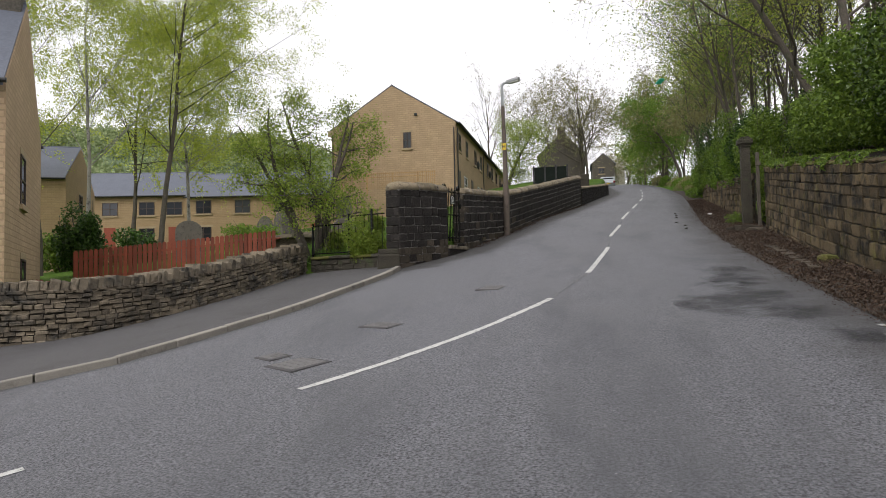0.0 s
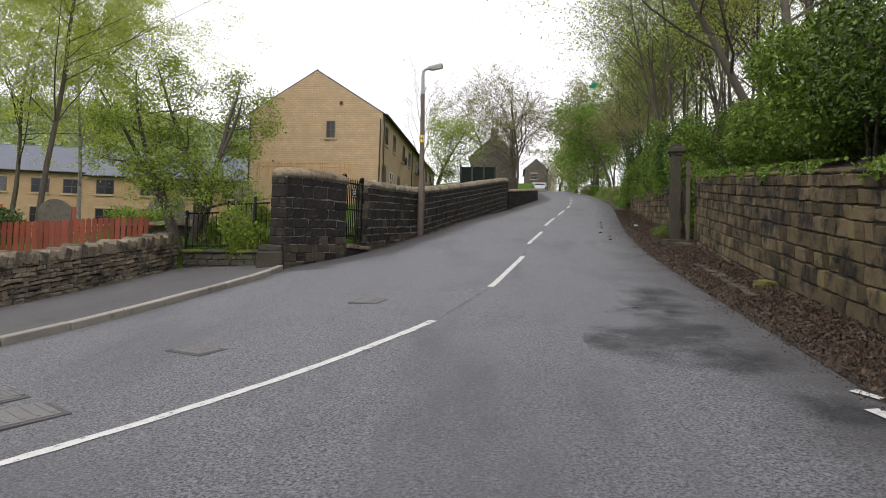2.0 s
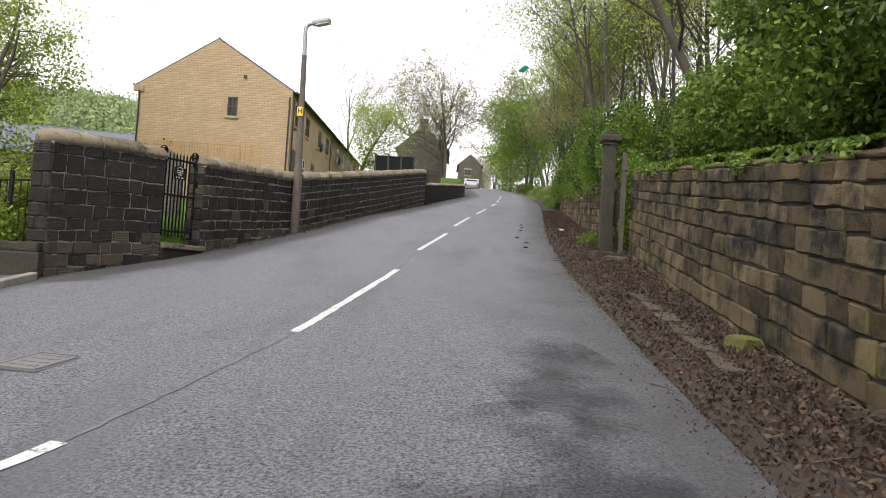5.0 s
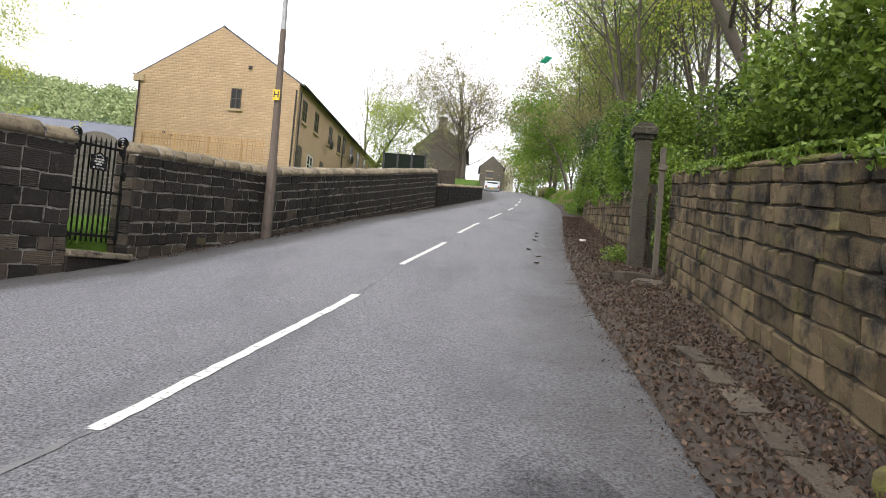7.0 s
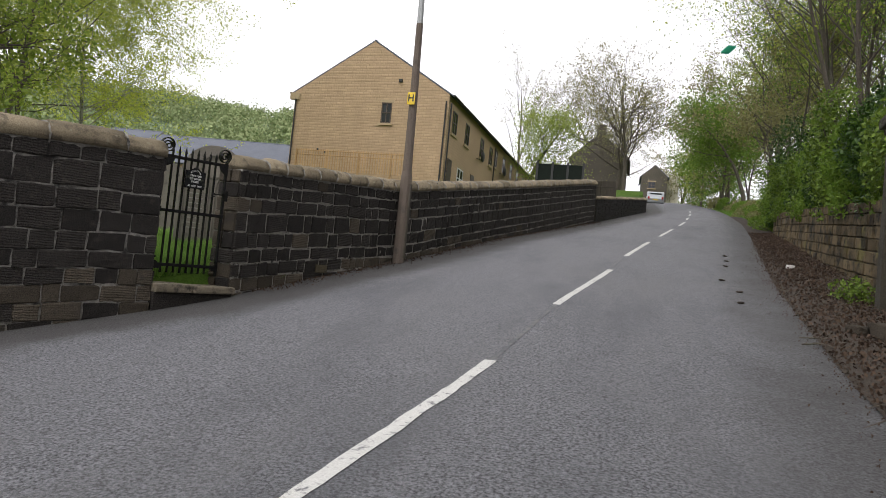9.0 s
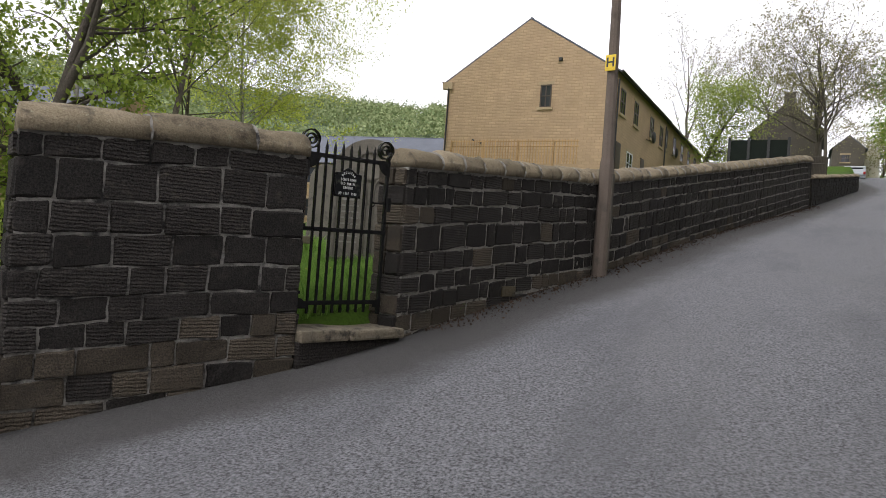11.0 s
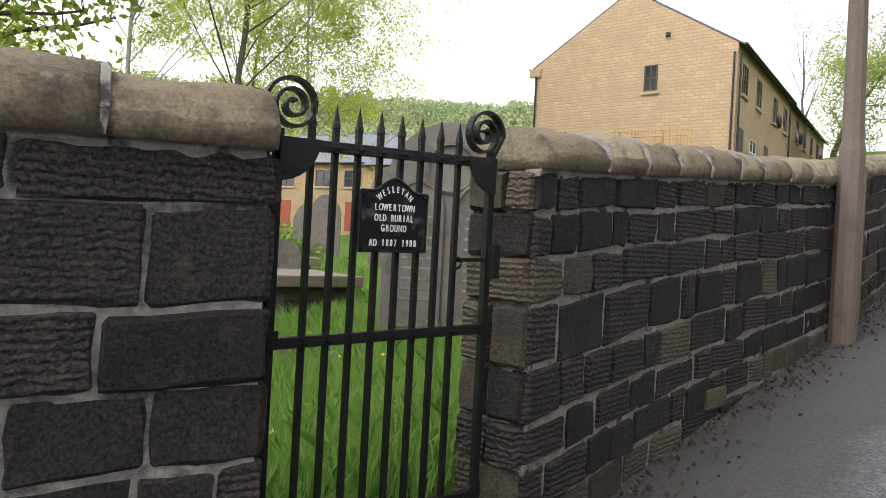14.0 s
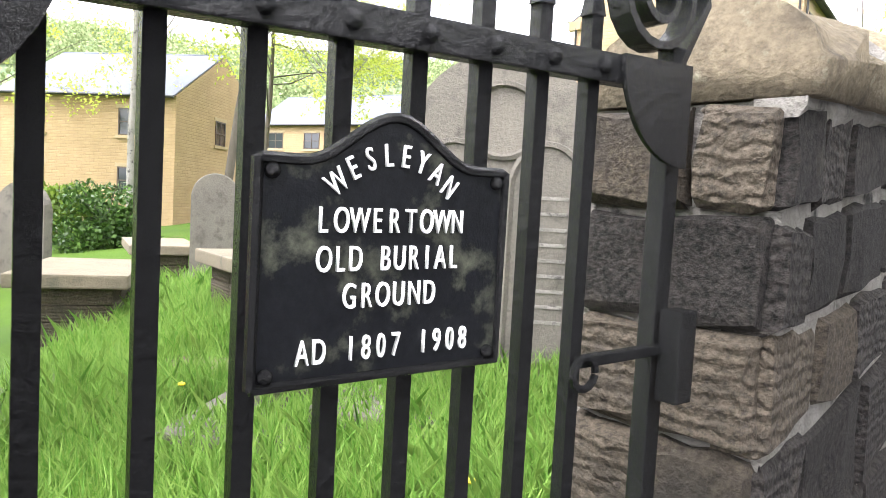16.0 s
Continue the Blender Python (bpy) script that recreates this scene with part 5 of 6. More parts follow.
window(ln, on_right(8.0, 3.4, 0.3), 1.0, 1.2, bars=0)
ch = part("chimney", box((6.9, 3.4, 8.4), (7.9, 4.5, 10.6), 0.03), DARKHOUSE, ln, "dark brick chimney stack")
part("pot", tube(bmesh.new(), [(7.4, 3.9, 10.5), (7.4, 3.9, 11.0)], [0.14, 0.11], 10), RUST, ch)

# dark old house and pale buildings at the hilltop
dh = house("old_stone_house", "dark old stone house with chimney behind bare trees", pose(-3.4, 72.0, 10.2, 0, 0, 0), 4.8, 8.0, 4.4, 6.6, DARKHOUSE, DARKHOUSE, foot=-2, gutter=False)
part("chimney", box((2.0, 0.6, 6.0), (2.8, 1.3, 7.5), 0.03), DARKHOUSE, dh)
fh = house("roadside_house", "grey stone house beside the road over the crest", pose(3.2, 108.0, 15.5, 0, 0, 0), 3.4, 8.0, 3.9, 5.4, DARKHOUSE, SLATE, foot=-2, gutter=False)
window(fh, on_front(1.4, 2.2), 0.9, 0.9)
wh = house("roadside_house", "cream rendered house end over the crest of the road", pose(6.7, 110.0, 15.5, 0, 0, 0), 1.6, 9.0, 3.6, 5.0, RENDERWHITE, SLATE, foot=-2, gutter=False)


# ---- fences ----
def board_fence(label, pts, height, board, gap, mat, category="fence", post=1.8, zf=None, scallop=0.0, rails=(0.25, 0.8)):
    f = thing("timber_fence", label, category)
    pts = np.array(pts, float)
    d = np.concatenate([[0], np.cumsum(np.hypot(*np.diff(pts, axis=0).T))])
    zf = zf or lz
    shared = None
    s = 0.0
    i = 0
    while s < d[-1] - board:
        p, q = line_at(pts, d, s), line_at(pts, d, s + board)
        a = math.degrees(math.atan2(q.y - p.y, q.x - p.x))
        if shared is None:
            ob = part("board", prism([(0, 0), (board, 0), (board, height - 0.04), (board / 2, height), (0, height - 0.04)], 0.018), mat, f)
            shared = ob.data
        else:
            ob = new("board", shared)
            ob.parent = f
        ob.matrix_world = pose(p.x, p.y, zf(p.x, p.y) + 0.05 + scallop * math.sin(i * 0.35), 0, 0, a)
        s += board + gap
        i += 1
    s = 0.0
    while s < d[-1]:
        e = min(s + post, d[-1])
        p, q = line_at(pts, d, s), line_at(pts, d, e)
        part("post", box((-0.045, -0.045, -0.3), (0.045, 0.045, height), 0.006, Matrix.Translation((p.x, p.y + 0.07, zf(p.x, p.y)))), mat, f)
        for r in rails:
            part("rail", tube(bmesh.new(), [(p.x, p.y + 0.03, zf(p.x, p.y) + r * height), (q.x, q.y + 0.03, zf(q.x, q.y) + r * height)], [0.03, 0.03], 4), mat, f)
        s = e
    return f


FZ = lambda x, y: float(np.interp(x, [-17, -15.5, -9.6], [1.35, 1.45, 2.05]))
board_fence("red-stained close-boarded timber fence", [(-15.6, 18.6), (-9.5, 20.6)], 1.15, 0.12, 0.03, REDWOOD, zf=FZ)
board_fence("low red-stained timber fence panel", [(-21.5, 17.0), (-16.2, 18.2)], 0.5, 0.12, 0.02, REDWOOD, zf=lambda x, y: 1.2)
board_fence("pale new timber trellis fence by the gable", [(-16.6, 46.6), (-9.6, 46.8)], 1.25, 0.05, 0.1, PALEWOOD, zf=lambda x, y: 8.1, post=1.9, rails=(0.75, 0.95))
dkf = thing("metal_screen", "dark green corrugated screen with posts behind the wall", "fence")
for i in range(3):
    x = -2.45 + i * 0.72
    part("panel", box((x + 0.03, 44.0, 7.0), (x + 0.69, 44.04, 8.72), 0.005), surface("dark_green_sheet", (0.01, 0.014, 0.011), (0.014, 0.018, 0.015), rough=0.9, spec=0.1, bump=0.1), dkf)
for i in range(4):
    x = -2.45 + i * 0.72
    part("post", box((x - 0.05, 43.96, 6.4), (x + 0.05, 44.06, 8.82), 0.006), BLACK, dkf)
board_fence("weathered horizontal board fence at the hilltop", [(-0.3, 45.2), (1.2, 48.6)], 1.5, 0.14, 0.01, GREYWOOD, zf=lambda x, y: rz(x, y) + 0.35)


# ---- car ----
car = thing("parked_car", "silver estate car seen from behind at the hilltop", "car", pose(4.56, 90.0, rz(4.56, 88.0) + 0.02, 8, 0, 0))
body = [(-2.1, 0.35), (-2.15, 0.75), (-2.05, 0.95), (-1.85, 1.42), (-1.2, 1.5), (0.3, 1.46), (1.0, 1.0), (2.0, 0.85), (2.15, 0.55), (2.1, 0.3)]
SIDE = Matrix(((0, 1, 0, -0.86), (1, 0, 0, 0), (0, 0, 1, 0), (0, 0, 0, 1)))
part("body", prism(body, 1.72, SIDE, 0.06), SILVER, car)
part("rear_window", box((-0.6, -2.02, 1.0), (0.6, -1.98, 1.36), 0.01, Matrix.Translation((0, 0.08, 0)) @ pose(0, 0, 0, 0, 0, 0)), GLASS, car)
for sx in (-1, 1):
    part("tail_light", box((sx * 0.72 - 0.09, -2.17, 0.72), (sx * 0.72 + 0.09, -2.08, 0.98), 0.02), REDLAMP, car)
    part("side_window", box((sx * 0.872 - 0.01, -1.6, 1.02), (sx * 0.872 + 0.01, 0.4, 1.36), 0.008), GLASS, car)
    for y in (-1.35, 1.35):
        w = part("wheel", tube(bmesh.new(), [(sx * 0.72, y, 0.31), (sx * 0.89, y, 0.31)], [0.31, 0.31], 20), RUBBER, car)
        part("rim", tube(bmesh.new(), [(sx * 0.86, y, 0.31), (sx * 0.9, y, 0.31)], [0.2, 0.19], 14), GALV, w)
part("number_plate", box((-0.26, -2.185, 0.6), (0.26, -2.165, 0.71), 0.004), YELLOW, car)
part("bumper", box((-0.84, -2.2, 0.33), (0.84, -2.05, 0.56), 0.04), SILVER, car)


# ---- burial ground ----
def headstone(label, x, y, w, h, d, turn, seed=0, head="round", mat=None, tilt=0.0, z=None):
    t = thing("headstone", label, "gravestone", pose(x, y, lz(x, y) if z is None else z, tilt, 0, turn), "gravestones")
    pts = [(-w / 2, -0.3), (w / 2, -0.3), (w / 2, h * 0.78)]
    for a in np.linspace(0, math.pi, 17):
        rr = w / 2 * (0.9 if head == "shoulder" else 1.0)
        pts.append((rr * math.cos(a), h * 0.78 + (h * 0.22 if head != "point" else h * 0.3) * math.sin(a) ** (1.0 if head != "point" else 1.6)))
    pts.append((-w / 2, h * 0.78))
    part("slab", prism(pts, d, Matrix.Translation((0, -d / 2, 0)), 0.012), mat or HEADSTONE, t)
    part("base", box((-w / 2 - 0.07, -d / 2 - 0.07, -0.3), (w / 2 + 0.07, d / 2 + 0.07, 0.1), 0.015), mat or HEADSTONE, t)
    return t


def chest_tomb(label, x, y, w, l, h, turn, z=None):
    t = thing("chest_tomb", label, "tomb", pose(x, y, lz(x, y) if z is None else z, 0, 0, turn), "tombs")
    part("ledger", box((-w / 2, -l / 2, h - 0.13), (w / 2, l / 2, h), 0.02), SLABSTONE, t, "thick pale stone top slab")
    r = np.random.default_rng(int(abs(x * 100)))
    k = 5
    for i in range(k):
        z0, z1 = -0.3 + (h + 0.17) * i / k, -0.3 + (h + 0.17) * (i + 1) / k - 0.008
        for j in range(3):
            a, b = -l / 2 + 0.12 + (l - 0.24) * j / 3, -l / 2 + 0.12 + (l - 0.24) * (j + 1) / 3 - 0.008
            o = r.uniform(-0.01, 0.01)
            part("side_stone", box((-w / 2 + 0.14 + o, a, z0), (w / 2 - 0.14 + o, b, z1), 0.008), BROWNSTONE, t)
    return t


# the tall double stone by the gate
DX, DY, DZ = -5.1, 22.5, 2.83
dbl = thing("double_headstone", "tall weathered double headstone with two arched panels", "gravestone", pose(DX, DY, DZ, 0, 0, 32), "gravestones")
W_, H_ = 1.1, 2.0
pts = [(-W_ / 2, -0.3), (W_ / 2, -0.3), (W_ / 2, 1.45)]
pts += [(W_ / 2 * math.cos(a) * (0.98), 1.45 + (H_ - 1.45) * math.sin(a)) for a in np.linspace(0.05, math.pi - 0.05, 21)] + [(-W_ / 2, 1.45)]
part("slab", prism(pts, 0.16, Matrix.Translation((0, 0, 0)), 0.015), HEADSTONE, dbl)
part("plinth", box((-W_ / 2 - 0.1, -0.1, -0.3), (W_ / 2 + 0.1, 0.26, 0.16), 0.02), SLABSTONE, dbl)
for sx in (-1, 1):
    cx = sx * 0.255
    arch = [(cx - 0.2, 0.3), (cx + 0.2, 0.3)] + [(cx + 0.2 * math.cos(a), 1.25 + 0.25 * math.sin(a)) for a in np.linspace(0, math.pi, 15)]
    panel = part("panel", prism(arch, 0.02, Matrix.Translation((0, -0.014, 0))), HEADSTONE, dbl)
    part("moulding", tube(bmesh.new(), [(x, -0.012, z) for x, z in arch + arch[:1]], [0.022] * (len(arch) + 1), 5), HEADSTONE, panel)
    for i in range(9):
        part("worn_lettering", box((cx - 0.12, -0.0175, 1.2 - i * 0.085), (cx + 0.12, -0.012, 1.22 - i * 0.085)), MORTAR, panel)
ring = [(0.2 * math.cos(a), -0.01, 1.62 + 0.2 * math.sin(a)) for a in np.linspace(0, math.tau, 25)]
part("roundel", tube(bmesh.new(), ring, [0.02] * 25, 5), HEADSTONE, dbl)
# ---- trees ----
def grow(rng, start, way, length, radius, level, levels, tubes, ends, spread, up, kids, wander, thin=0.42, reach=1.0):
    n = 5 if level else 9
    p = Vector(start)
    d = Vector(way).normalized()
    pts, rad = [p.copy()], [radius]
    for i in range(n):
        d = (d + Vector(rng.normal(size=3)) * wander + Vector((0, 0, up))).normalized()
        p = p + d * (length / n)
        pts.append(p.copy())
        rad.append(max(0.004, radius * (1 - (0.75 if level else 0.88) * (i + 1) / n)))
    tubes.append((pts, rad, 8 if level == 0 else (5 if level == 1 else 3)))
    if level >= levels:
        ends.extend(pts[1:])
        return
    if level == levels - 1:
        ends.extend(pts[3:])
    k = kids[min(level, len(kids) - 1)]
    for j in range(k):
        f = rng.uniform(0.3 if level == 0 else 0.2, 1.0)
        i = min(n - 1, int(f * n))
        q = pts[i].lerp(pts[i + 1], f * n - i)
        side = Vector(rng.normal(size=3))
        side = (side - d * side.dot(d)).normalized()
        w = (d * (1 - spread) + side * spread).normalized()
        grow(rng, q, w, length * reach * rng.uniform(0.35, 0.62) * (1.15 - 0.5 * f if level == 0 else 1), max(0.005, rad[i] * thin), level + 1, levels, tubes, ends, spread, up * 0.6 - (0.02 if level else 0), kids, wander * 1.2, thin, reach)


def tree(label, x, y, h, r, leaf_mat, n_leaves, leaf, seed, bark=None, spread=0.6, up=0.06, kids=(12, 6, 4), lean=(0, 0), cloud=0.13, droop=0.0, z=None, wander=0.1, levels=3, group="trees", name="tree", trunks=1, crown_label="", thin=0.42, reach=1.0):
    rng = np.random.default_rng(seed)
    base = Vector((x, y, (lz(x, y) if z is None else z) - 0.15))
    t = thing(name, label, "tree", Matrix.Translation(base), group)
    tubes, ends = [], []
    for k in range(trunks):
        off = Vector((rng.uniform(-0.25, 0.25), rng.uniform(-0.25, 0.25), 0)) * (trunks > 1)
        ln = Vector((lean[0] + (rng.uniform(-0.3, 0.3) if trunks > 1 else 0), lean[1] + (rng.uniform(-0.3, 0.3) if trunks > 1 else 0), 1))
        grow(rng, off, ln, h * rng.uniform(0.85, 1) if k else h, r, 0, levels, tubes, ends, spread, up, kids, wander, thin, reach)
    vs, fs = [], []
    for pts, rad, sides in tubes:
        k = len(vs)
        for i, p in enumerate(pts):
            d = (pts[min(i + 1, len(pts) - 1)] - pts[max(i - 1, 0)]).normalized()
            a = d.cross(Vector((0.31, 0.93, 0.17))).normalized()
            b = d.cross(a)
            for j in range(sides):
                vs.append(p + rad[i] * (math.cos(j * math.tau / sides) * a + math.sin(j * math.tau / sides) * b))
        for i in range(len(pts) - 1):
            for j in range(sides):
                fs.append((k + i * sides + j, k + i * sides + (j + 1) % sides, k + (i + 1) * sides + (j + 1) % sides, k + (i + 1) * sides + j))
    fast_part("trunk", np.array([v[:] for v in vs]), np.array(fs), bark or BARK, t)
    if n_leaves:
        e = np.array([p[:] for p in ends])
        c = e[rng.integers(0, len(e), n_leaves)] + rng.normal(size=(n_leaves, 3)) * cloud * np.array([1, 1, 0.8])
        if droop:
            c[:, 2] -= rng.uniform(0, droop, n_leaves)
        v, f = leaves_at(rng, c, leaf, droop)
        fast_part("crown", v, f, leaf_mat, t, crown_label)
    return t


def shrub(label, x, y, rx, ry, h, leaf_mat, n, leaf, seed, z=None, low=0.1, name="shrub", stems=10, group="shrubs", bark=None):
    rng = np.random.default_rng(seed)
    z0 = (lz(x, y) if z is None else z) - 0.1
    t = thing(name, label, "shrub", Matrix.Translation((x, y, z0)), group)
    lumps = [(rng.uniform(-0.6, 0.6) * rx, rng.uniform(-0.6, 0.6) * ry, rng.uniform(low, 0.75) * h, rng.uniform(0.28, 0.5)) for _ in range(16)]
    bm = bmesh.new()
    for i in range(stems):
        a, b, c, s = lumps[i % 16]
        tube(bm, [(a * 0.2, b * 0.2, 0), (a * 0.5, b * 0.6, c * 0.55), (a * 1.1, b * 1.1, c * 1.1), (a * 1.3 + rng.uniform(-.2, .2), b * 1.3, min(h, c * 1.5))], [0.035, 0.025, 0.015, 0.005], 5)
    part("trunk", bm, bark or BARK, t)
    k = rng.integers(0, 16, n)
    L = np.array(lumps)[k]
    d = rng.normal(size=(n, 3))
    d /= np.linalg.norm(d, axis=1)[:, None]
    rad = L[:, 3:] * (rng.uniform(0.35, 1.1, n)[:, None] ** 0.6)
    c = L[:, :3] + d * rad * np.array([rx, ry, h * 0.55])
    c[:, 2] = np.maximum(c[:, 2], 0.03)
    v, f = leaves_at(rng, c, leaf, 0.3)
    fast_part("leaves", v, f, leaf_mat, t)
    return t


# valley side
tree("tall birch with fresh yellow-green leaves and drooping twigs", -21.8, 32.3, 19.5, 0.16, BIRCHLEAF, 76000, 0.05, 101, BARK, spread=0.55, up=0.11, droop=0.3, kids=(30, 9, 5), z=2.5, wander=0.05, thin=0.3, cloud=0.2, reach=0.8)
tree("slender birch with fresh leaves", -25.2, 31.0, 17, 0.13, BIRCHLEAF, 54000, 0.05, 102, BIRCHBARK, spread=0.5, up=0.11, droop=0.3, kids=(26, 8, 5), z=2.5, wander=0.05, thin=0.3, cloud=0.2, reach=0.8)
tree("birch with thin spreading yellow-green crown", -24.5, 39.5, 15, 0.14, BIRCHLEAF, 36000, 0.055, 109, BIRCHBARK, spread=0.55, up=0.1, droop=0.3, kids=(24, 8, 5), z=3.0, wander=0.05, thin=0.3, cloud=0.22, reach=0.8)
tree("ash tree with sparse young leaves", -22.8, 25.2, 14.5, 0.13, BIRCHLEAF, 26000, 0.052, 103, spread=0.5, up=0.1, kids=(22, 8, 5), z=2.0, wander=0.05, thin=0.3, cloud=0.2, reach=0.8)
tree("leafy tree beside the burial ground", -27.5, 38.0, 15, 0.16, BIRCHLEAF, 30000, 0.075, 104, spread=0.6, kids=(20, 7, 5), thin=0.32)
tree("leafy tree beside the burial ground", -30.5, 27.0, 14, 0.14, BIRCHLEAF, 26000, 0.075, 115, spread=0.6, kids=(20, 7, 5), thin=0.32)
tree("old hawthorn with several dark leaning stems and fresh leaves", -7.6, 19.15, 5.4, 0.13, THORNLEAF, 21000, 0.038, 105, spread=0.72, up=0.05, kids=(10, 6, 4), trunks=5, lean=(0.0, -0.05), cloud=0.16, wander=0.12, z=2.0, reach=0.66)
shrub("dark conical evergreen bush by the fence", -17.6, 21.6, 1.0, 1.0, 3.1, HOLLY, 9000, 0.06, 106, z=1.6)
shrub("leafy green bush growing through railings", -5.65, 18.1, 0.72, 0.45, 1.6, THORNLEAF, 13000, 0.035, 107, z=2.1)
shrub("tangled bush behind the railings", -6.9, 19.2, 0.7, 0.5, 1.3, THORNLEAF, 5000, 0.035, 108, z=2.0)
shrub("round garden bush in the burial ground", -20.0, 27.5, 1.5, 1.5, 1.8, HOLLY, 6000, 0.07, 116)
shrub("ivy-leaved undergrowth among graves", -14.5, 28.5, 1.8, 1.2, 1.5, IVY, 6000, 0.06, 117)
shrub("rounded bush by the houses", -24.5, 28.5, 2.0, 1.5, 2.2, LAUREL, 7000, 0.08, 118)

# beyond the terrace and the crest
tree("bare-branched tree behind the terrace", -10.0, 86, 14, 0.22, PALELEAF, 1500, 0.08, 120, spread=0.35, kids=(14, 6, 5), z=11)
tree("round pale green tree beyond the terrace", -6.2, 66, 7.0, 0.25, ASHLEAF, 11000, 0.08, 121, spread=0.7, kids=(14, 6, 5), cloud=0.5, z=9.5)
tree("spreading tree coming into leaf by the old house", -2.2, 80, 12, 0.24, PALELEAF, 9000, 0.07, 122, spread=0.62, kids=(22, 10, 6), z=11)
tree("large bare tree with fine twigs at the crest", 0.6, 66, 10.5, 0.24, PALELEAF, 9000, 0.06, 123, spread=0.62, kids=(24, 10, 6), z=9.3)
tree("bare tree on the grass bank at the bend", 12.2, 68, 9, 0.18, PALELEAF, 2500, 0.08, 124, spread=0.55, kids=(14, 7, 5), z=11)
tree("bare tree on the grass bank at the bend", 12.4, 92, 12, 0.2, PALELEAF, 3500, 0.1, 125, spread=0.55, kids=(14, 7, 5), z=14)
tree("tree coming into leaf beyond the crest", 9.5, 122, 13, 0.25, PALELEAF, 6000, 0.13, 127, spread=0.6, kids=(14, 7, 5), z=16)
tree("tree coming into leaf beyond the crest", 14.5, 80, 12, 0.22, ASHLEAF, 7000, 0.1, 128, spread=0.6, kids=(14, 7, 5), z=14)
tree("bare tree behind the pale houses", 1.0, 118, 14, 0.25, PALELEAF, 5000, 0.12, 129, spread=0.6, kids=(14, 7, 5), z=16)
tree("thin tree leaning by the wall at the hilltop", 1.4, 62, 10, 0.14, PALELEAF, 3000, 0.08, 130, spread=0.5, kids=(14, 7, 5), z=9)
for i in range(7):
    y = 45 + i * 8.0
    tree("young roadside tree with thin branches on the grass bank", float(along(RWALL, y)) + 1.6 + 1.5 * (i % 2), y, 7.5 + (i % 3), 0.1, (PALELEAF, IVY)[i % 2], 8000, 0.07, 140 + i, spread=0.5, kids=(14, 7, 5), group="roadside trees")
for i in range(8):
    y = 42 + i * 6.5
    shrub("rough hedge at the foot of the grass bank", float(along(RWALL, y)) + 0.2, y, 0.8, 3.4, 1.0, (IVY, PALELEAF)[i % 2], 4000, 0.05, 150 + i, z=rz(float(along(RWALL, y)), y) + 0.1)
for i, (x, y) in enumerate(((11.0, 84), (12.5, 96), (10.6, 104), (13.5, 110), (9.6, 114), (15.0, 70), (11.6, 76))):
    tree("leafy tree closing the view beyond the crest", x, y, 9 + (i % 3) * 1.5, 0.2, (IVY, PALELEAF, ASHLEAF)[i % 3], 9000, 0.12, 170 + i, spread=0.6, kids=(14, 7, 5), cloud=0.45, thin=0.34)
tree("slim tree on the grass bank", 10.5, 56, 9, 0.14, PALELEAF, 3000, 0.07, 126, spread=0.5, kids=(14, 6, 5))

# wooded bank
rngw = np.random.default_rng(7)
for i in range(34):
    y = 23.5 + i * 0.95 + rngw.uniform(-0.5, 0.5)
    x = float(along(RWALL, y)) + rngw.uniform(0.8, 5.0) + (0 if i % 2 else 2.0)
    tree("slender woodland tree with fresh leaves on the bank", x, y, rngw.uniform(9.5, 14), rngw.uniform(0.07, 0.13), (ASHLEAF, IVY, BIRCHLEAF)[i % 3], 4200, 0.06, 200 + i, spread=0.45, kids=(13, 6, 4),
         lean=(rngw.uniform(-0.12, 0.05), rngw.uniform(-0.06, 0.06)), cloud=0.4, wander=0.06, group="woodland trees")
for i in range(10):
    y = 8.0 + i * 2.2 + rngw.uniform(-0.5, 0.5)
    x = float(along(RWALL, y)) + rngw.uniform(4.5, 8.5)
    tree("tall woodland tree above the wall", x, y, rngw.uniform(9, 12), rngw.uniform(0.1, 0.17), (PALELEAF, ASHLEAF)[i % 2], 4000, 0.05, 240 + i, spread=0.5, kids=(11, 5, 4), lean=(rngw.uniform(-0.15, 0.0), 0), cloud=0.4, wander=0.06, group="woodland trees")
tree("tree leaning over the road with sparse yellow-green leaves", 8.2, 19.0, 10.5, 0.16, PALELEAF, 5000, 0.05, 260, spread=0.55, lean=(-0.35, 0.05), kids=(13, 6, 5), group="woodland trees")
tree("tree leaning over the road with sparse yellow-green leaves", 8.6, 24.0, 12, 0.17, PALELEAF, 5000, 0.05, 261, spread=0.55, lean=(-0.3, 0.05), kids=(13, 6, 5), group="woodland trees")
for i, (x, y, rx, ry, h, m, n, s) in enumerate((
        (6.2, 8.0, 2.0, 2.4, 4.6, EVERGREEN, 42000, 0.042), (6.3, 11.2, 2.0, 2.3, 4.6, EVERGREEN, 42000, 0.042), (6.6, 14.2, 1.9, 2.1, 3.0, LAUREL, 26000, 0.048), (6.9, 17.2, 1.7, 1.8, 2.2, LAUREL, 20000, 0.045),
        (7.2, 19.8, 1.5, 1.5, 1.9, LAUREL, 14000, 0.045), (8.4, 9.5, 1.8, 3.0, 5.0, EVERGREEN, 30000, 0.06), (8.8, 13.5, 1.8, 3.0, 3.2, EVERGREEN, 26000, 0.06), (6.2, 4.5, 1.9, 2.2, 4.6, HOLLY, 18000, 0.06))):
    shrub("dense evergreen shrub hanging over the retaining wall", x, y, rx, ry, h, m, n, s, 300 + i, low=0.12)
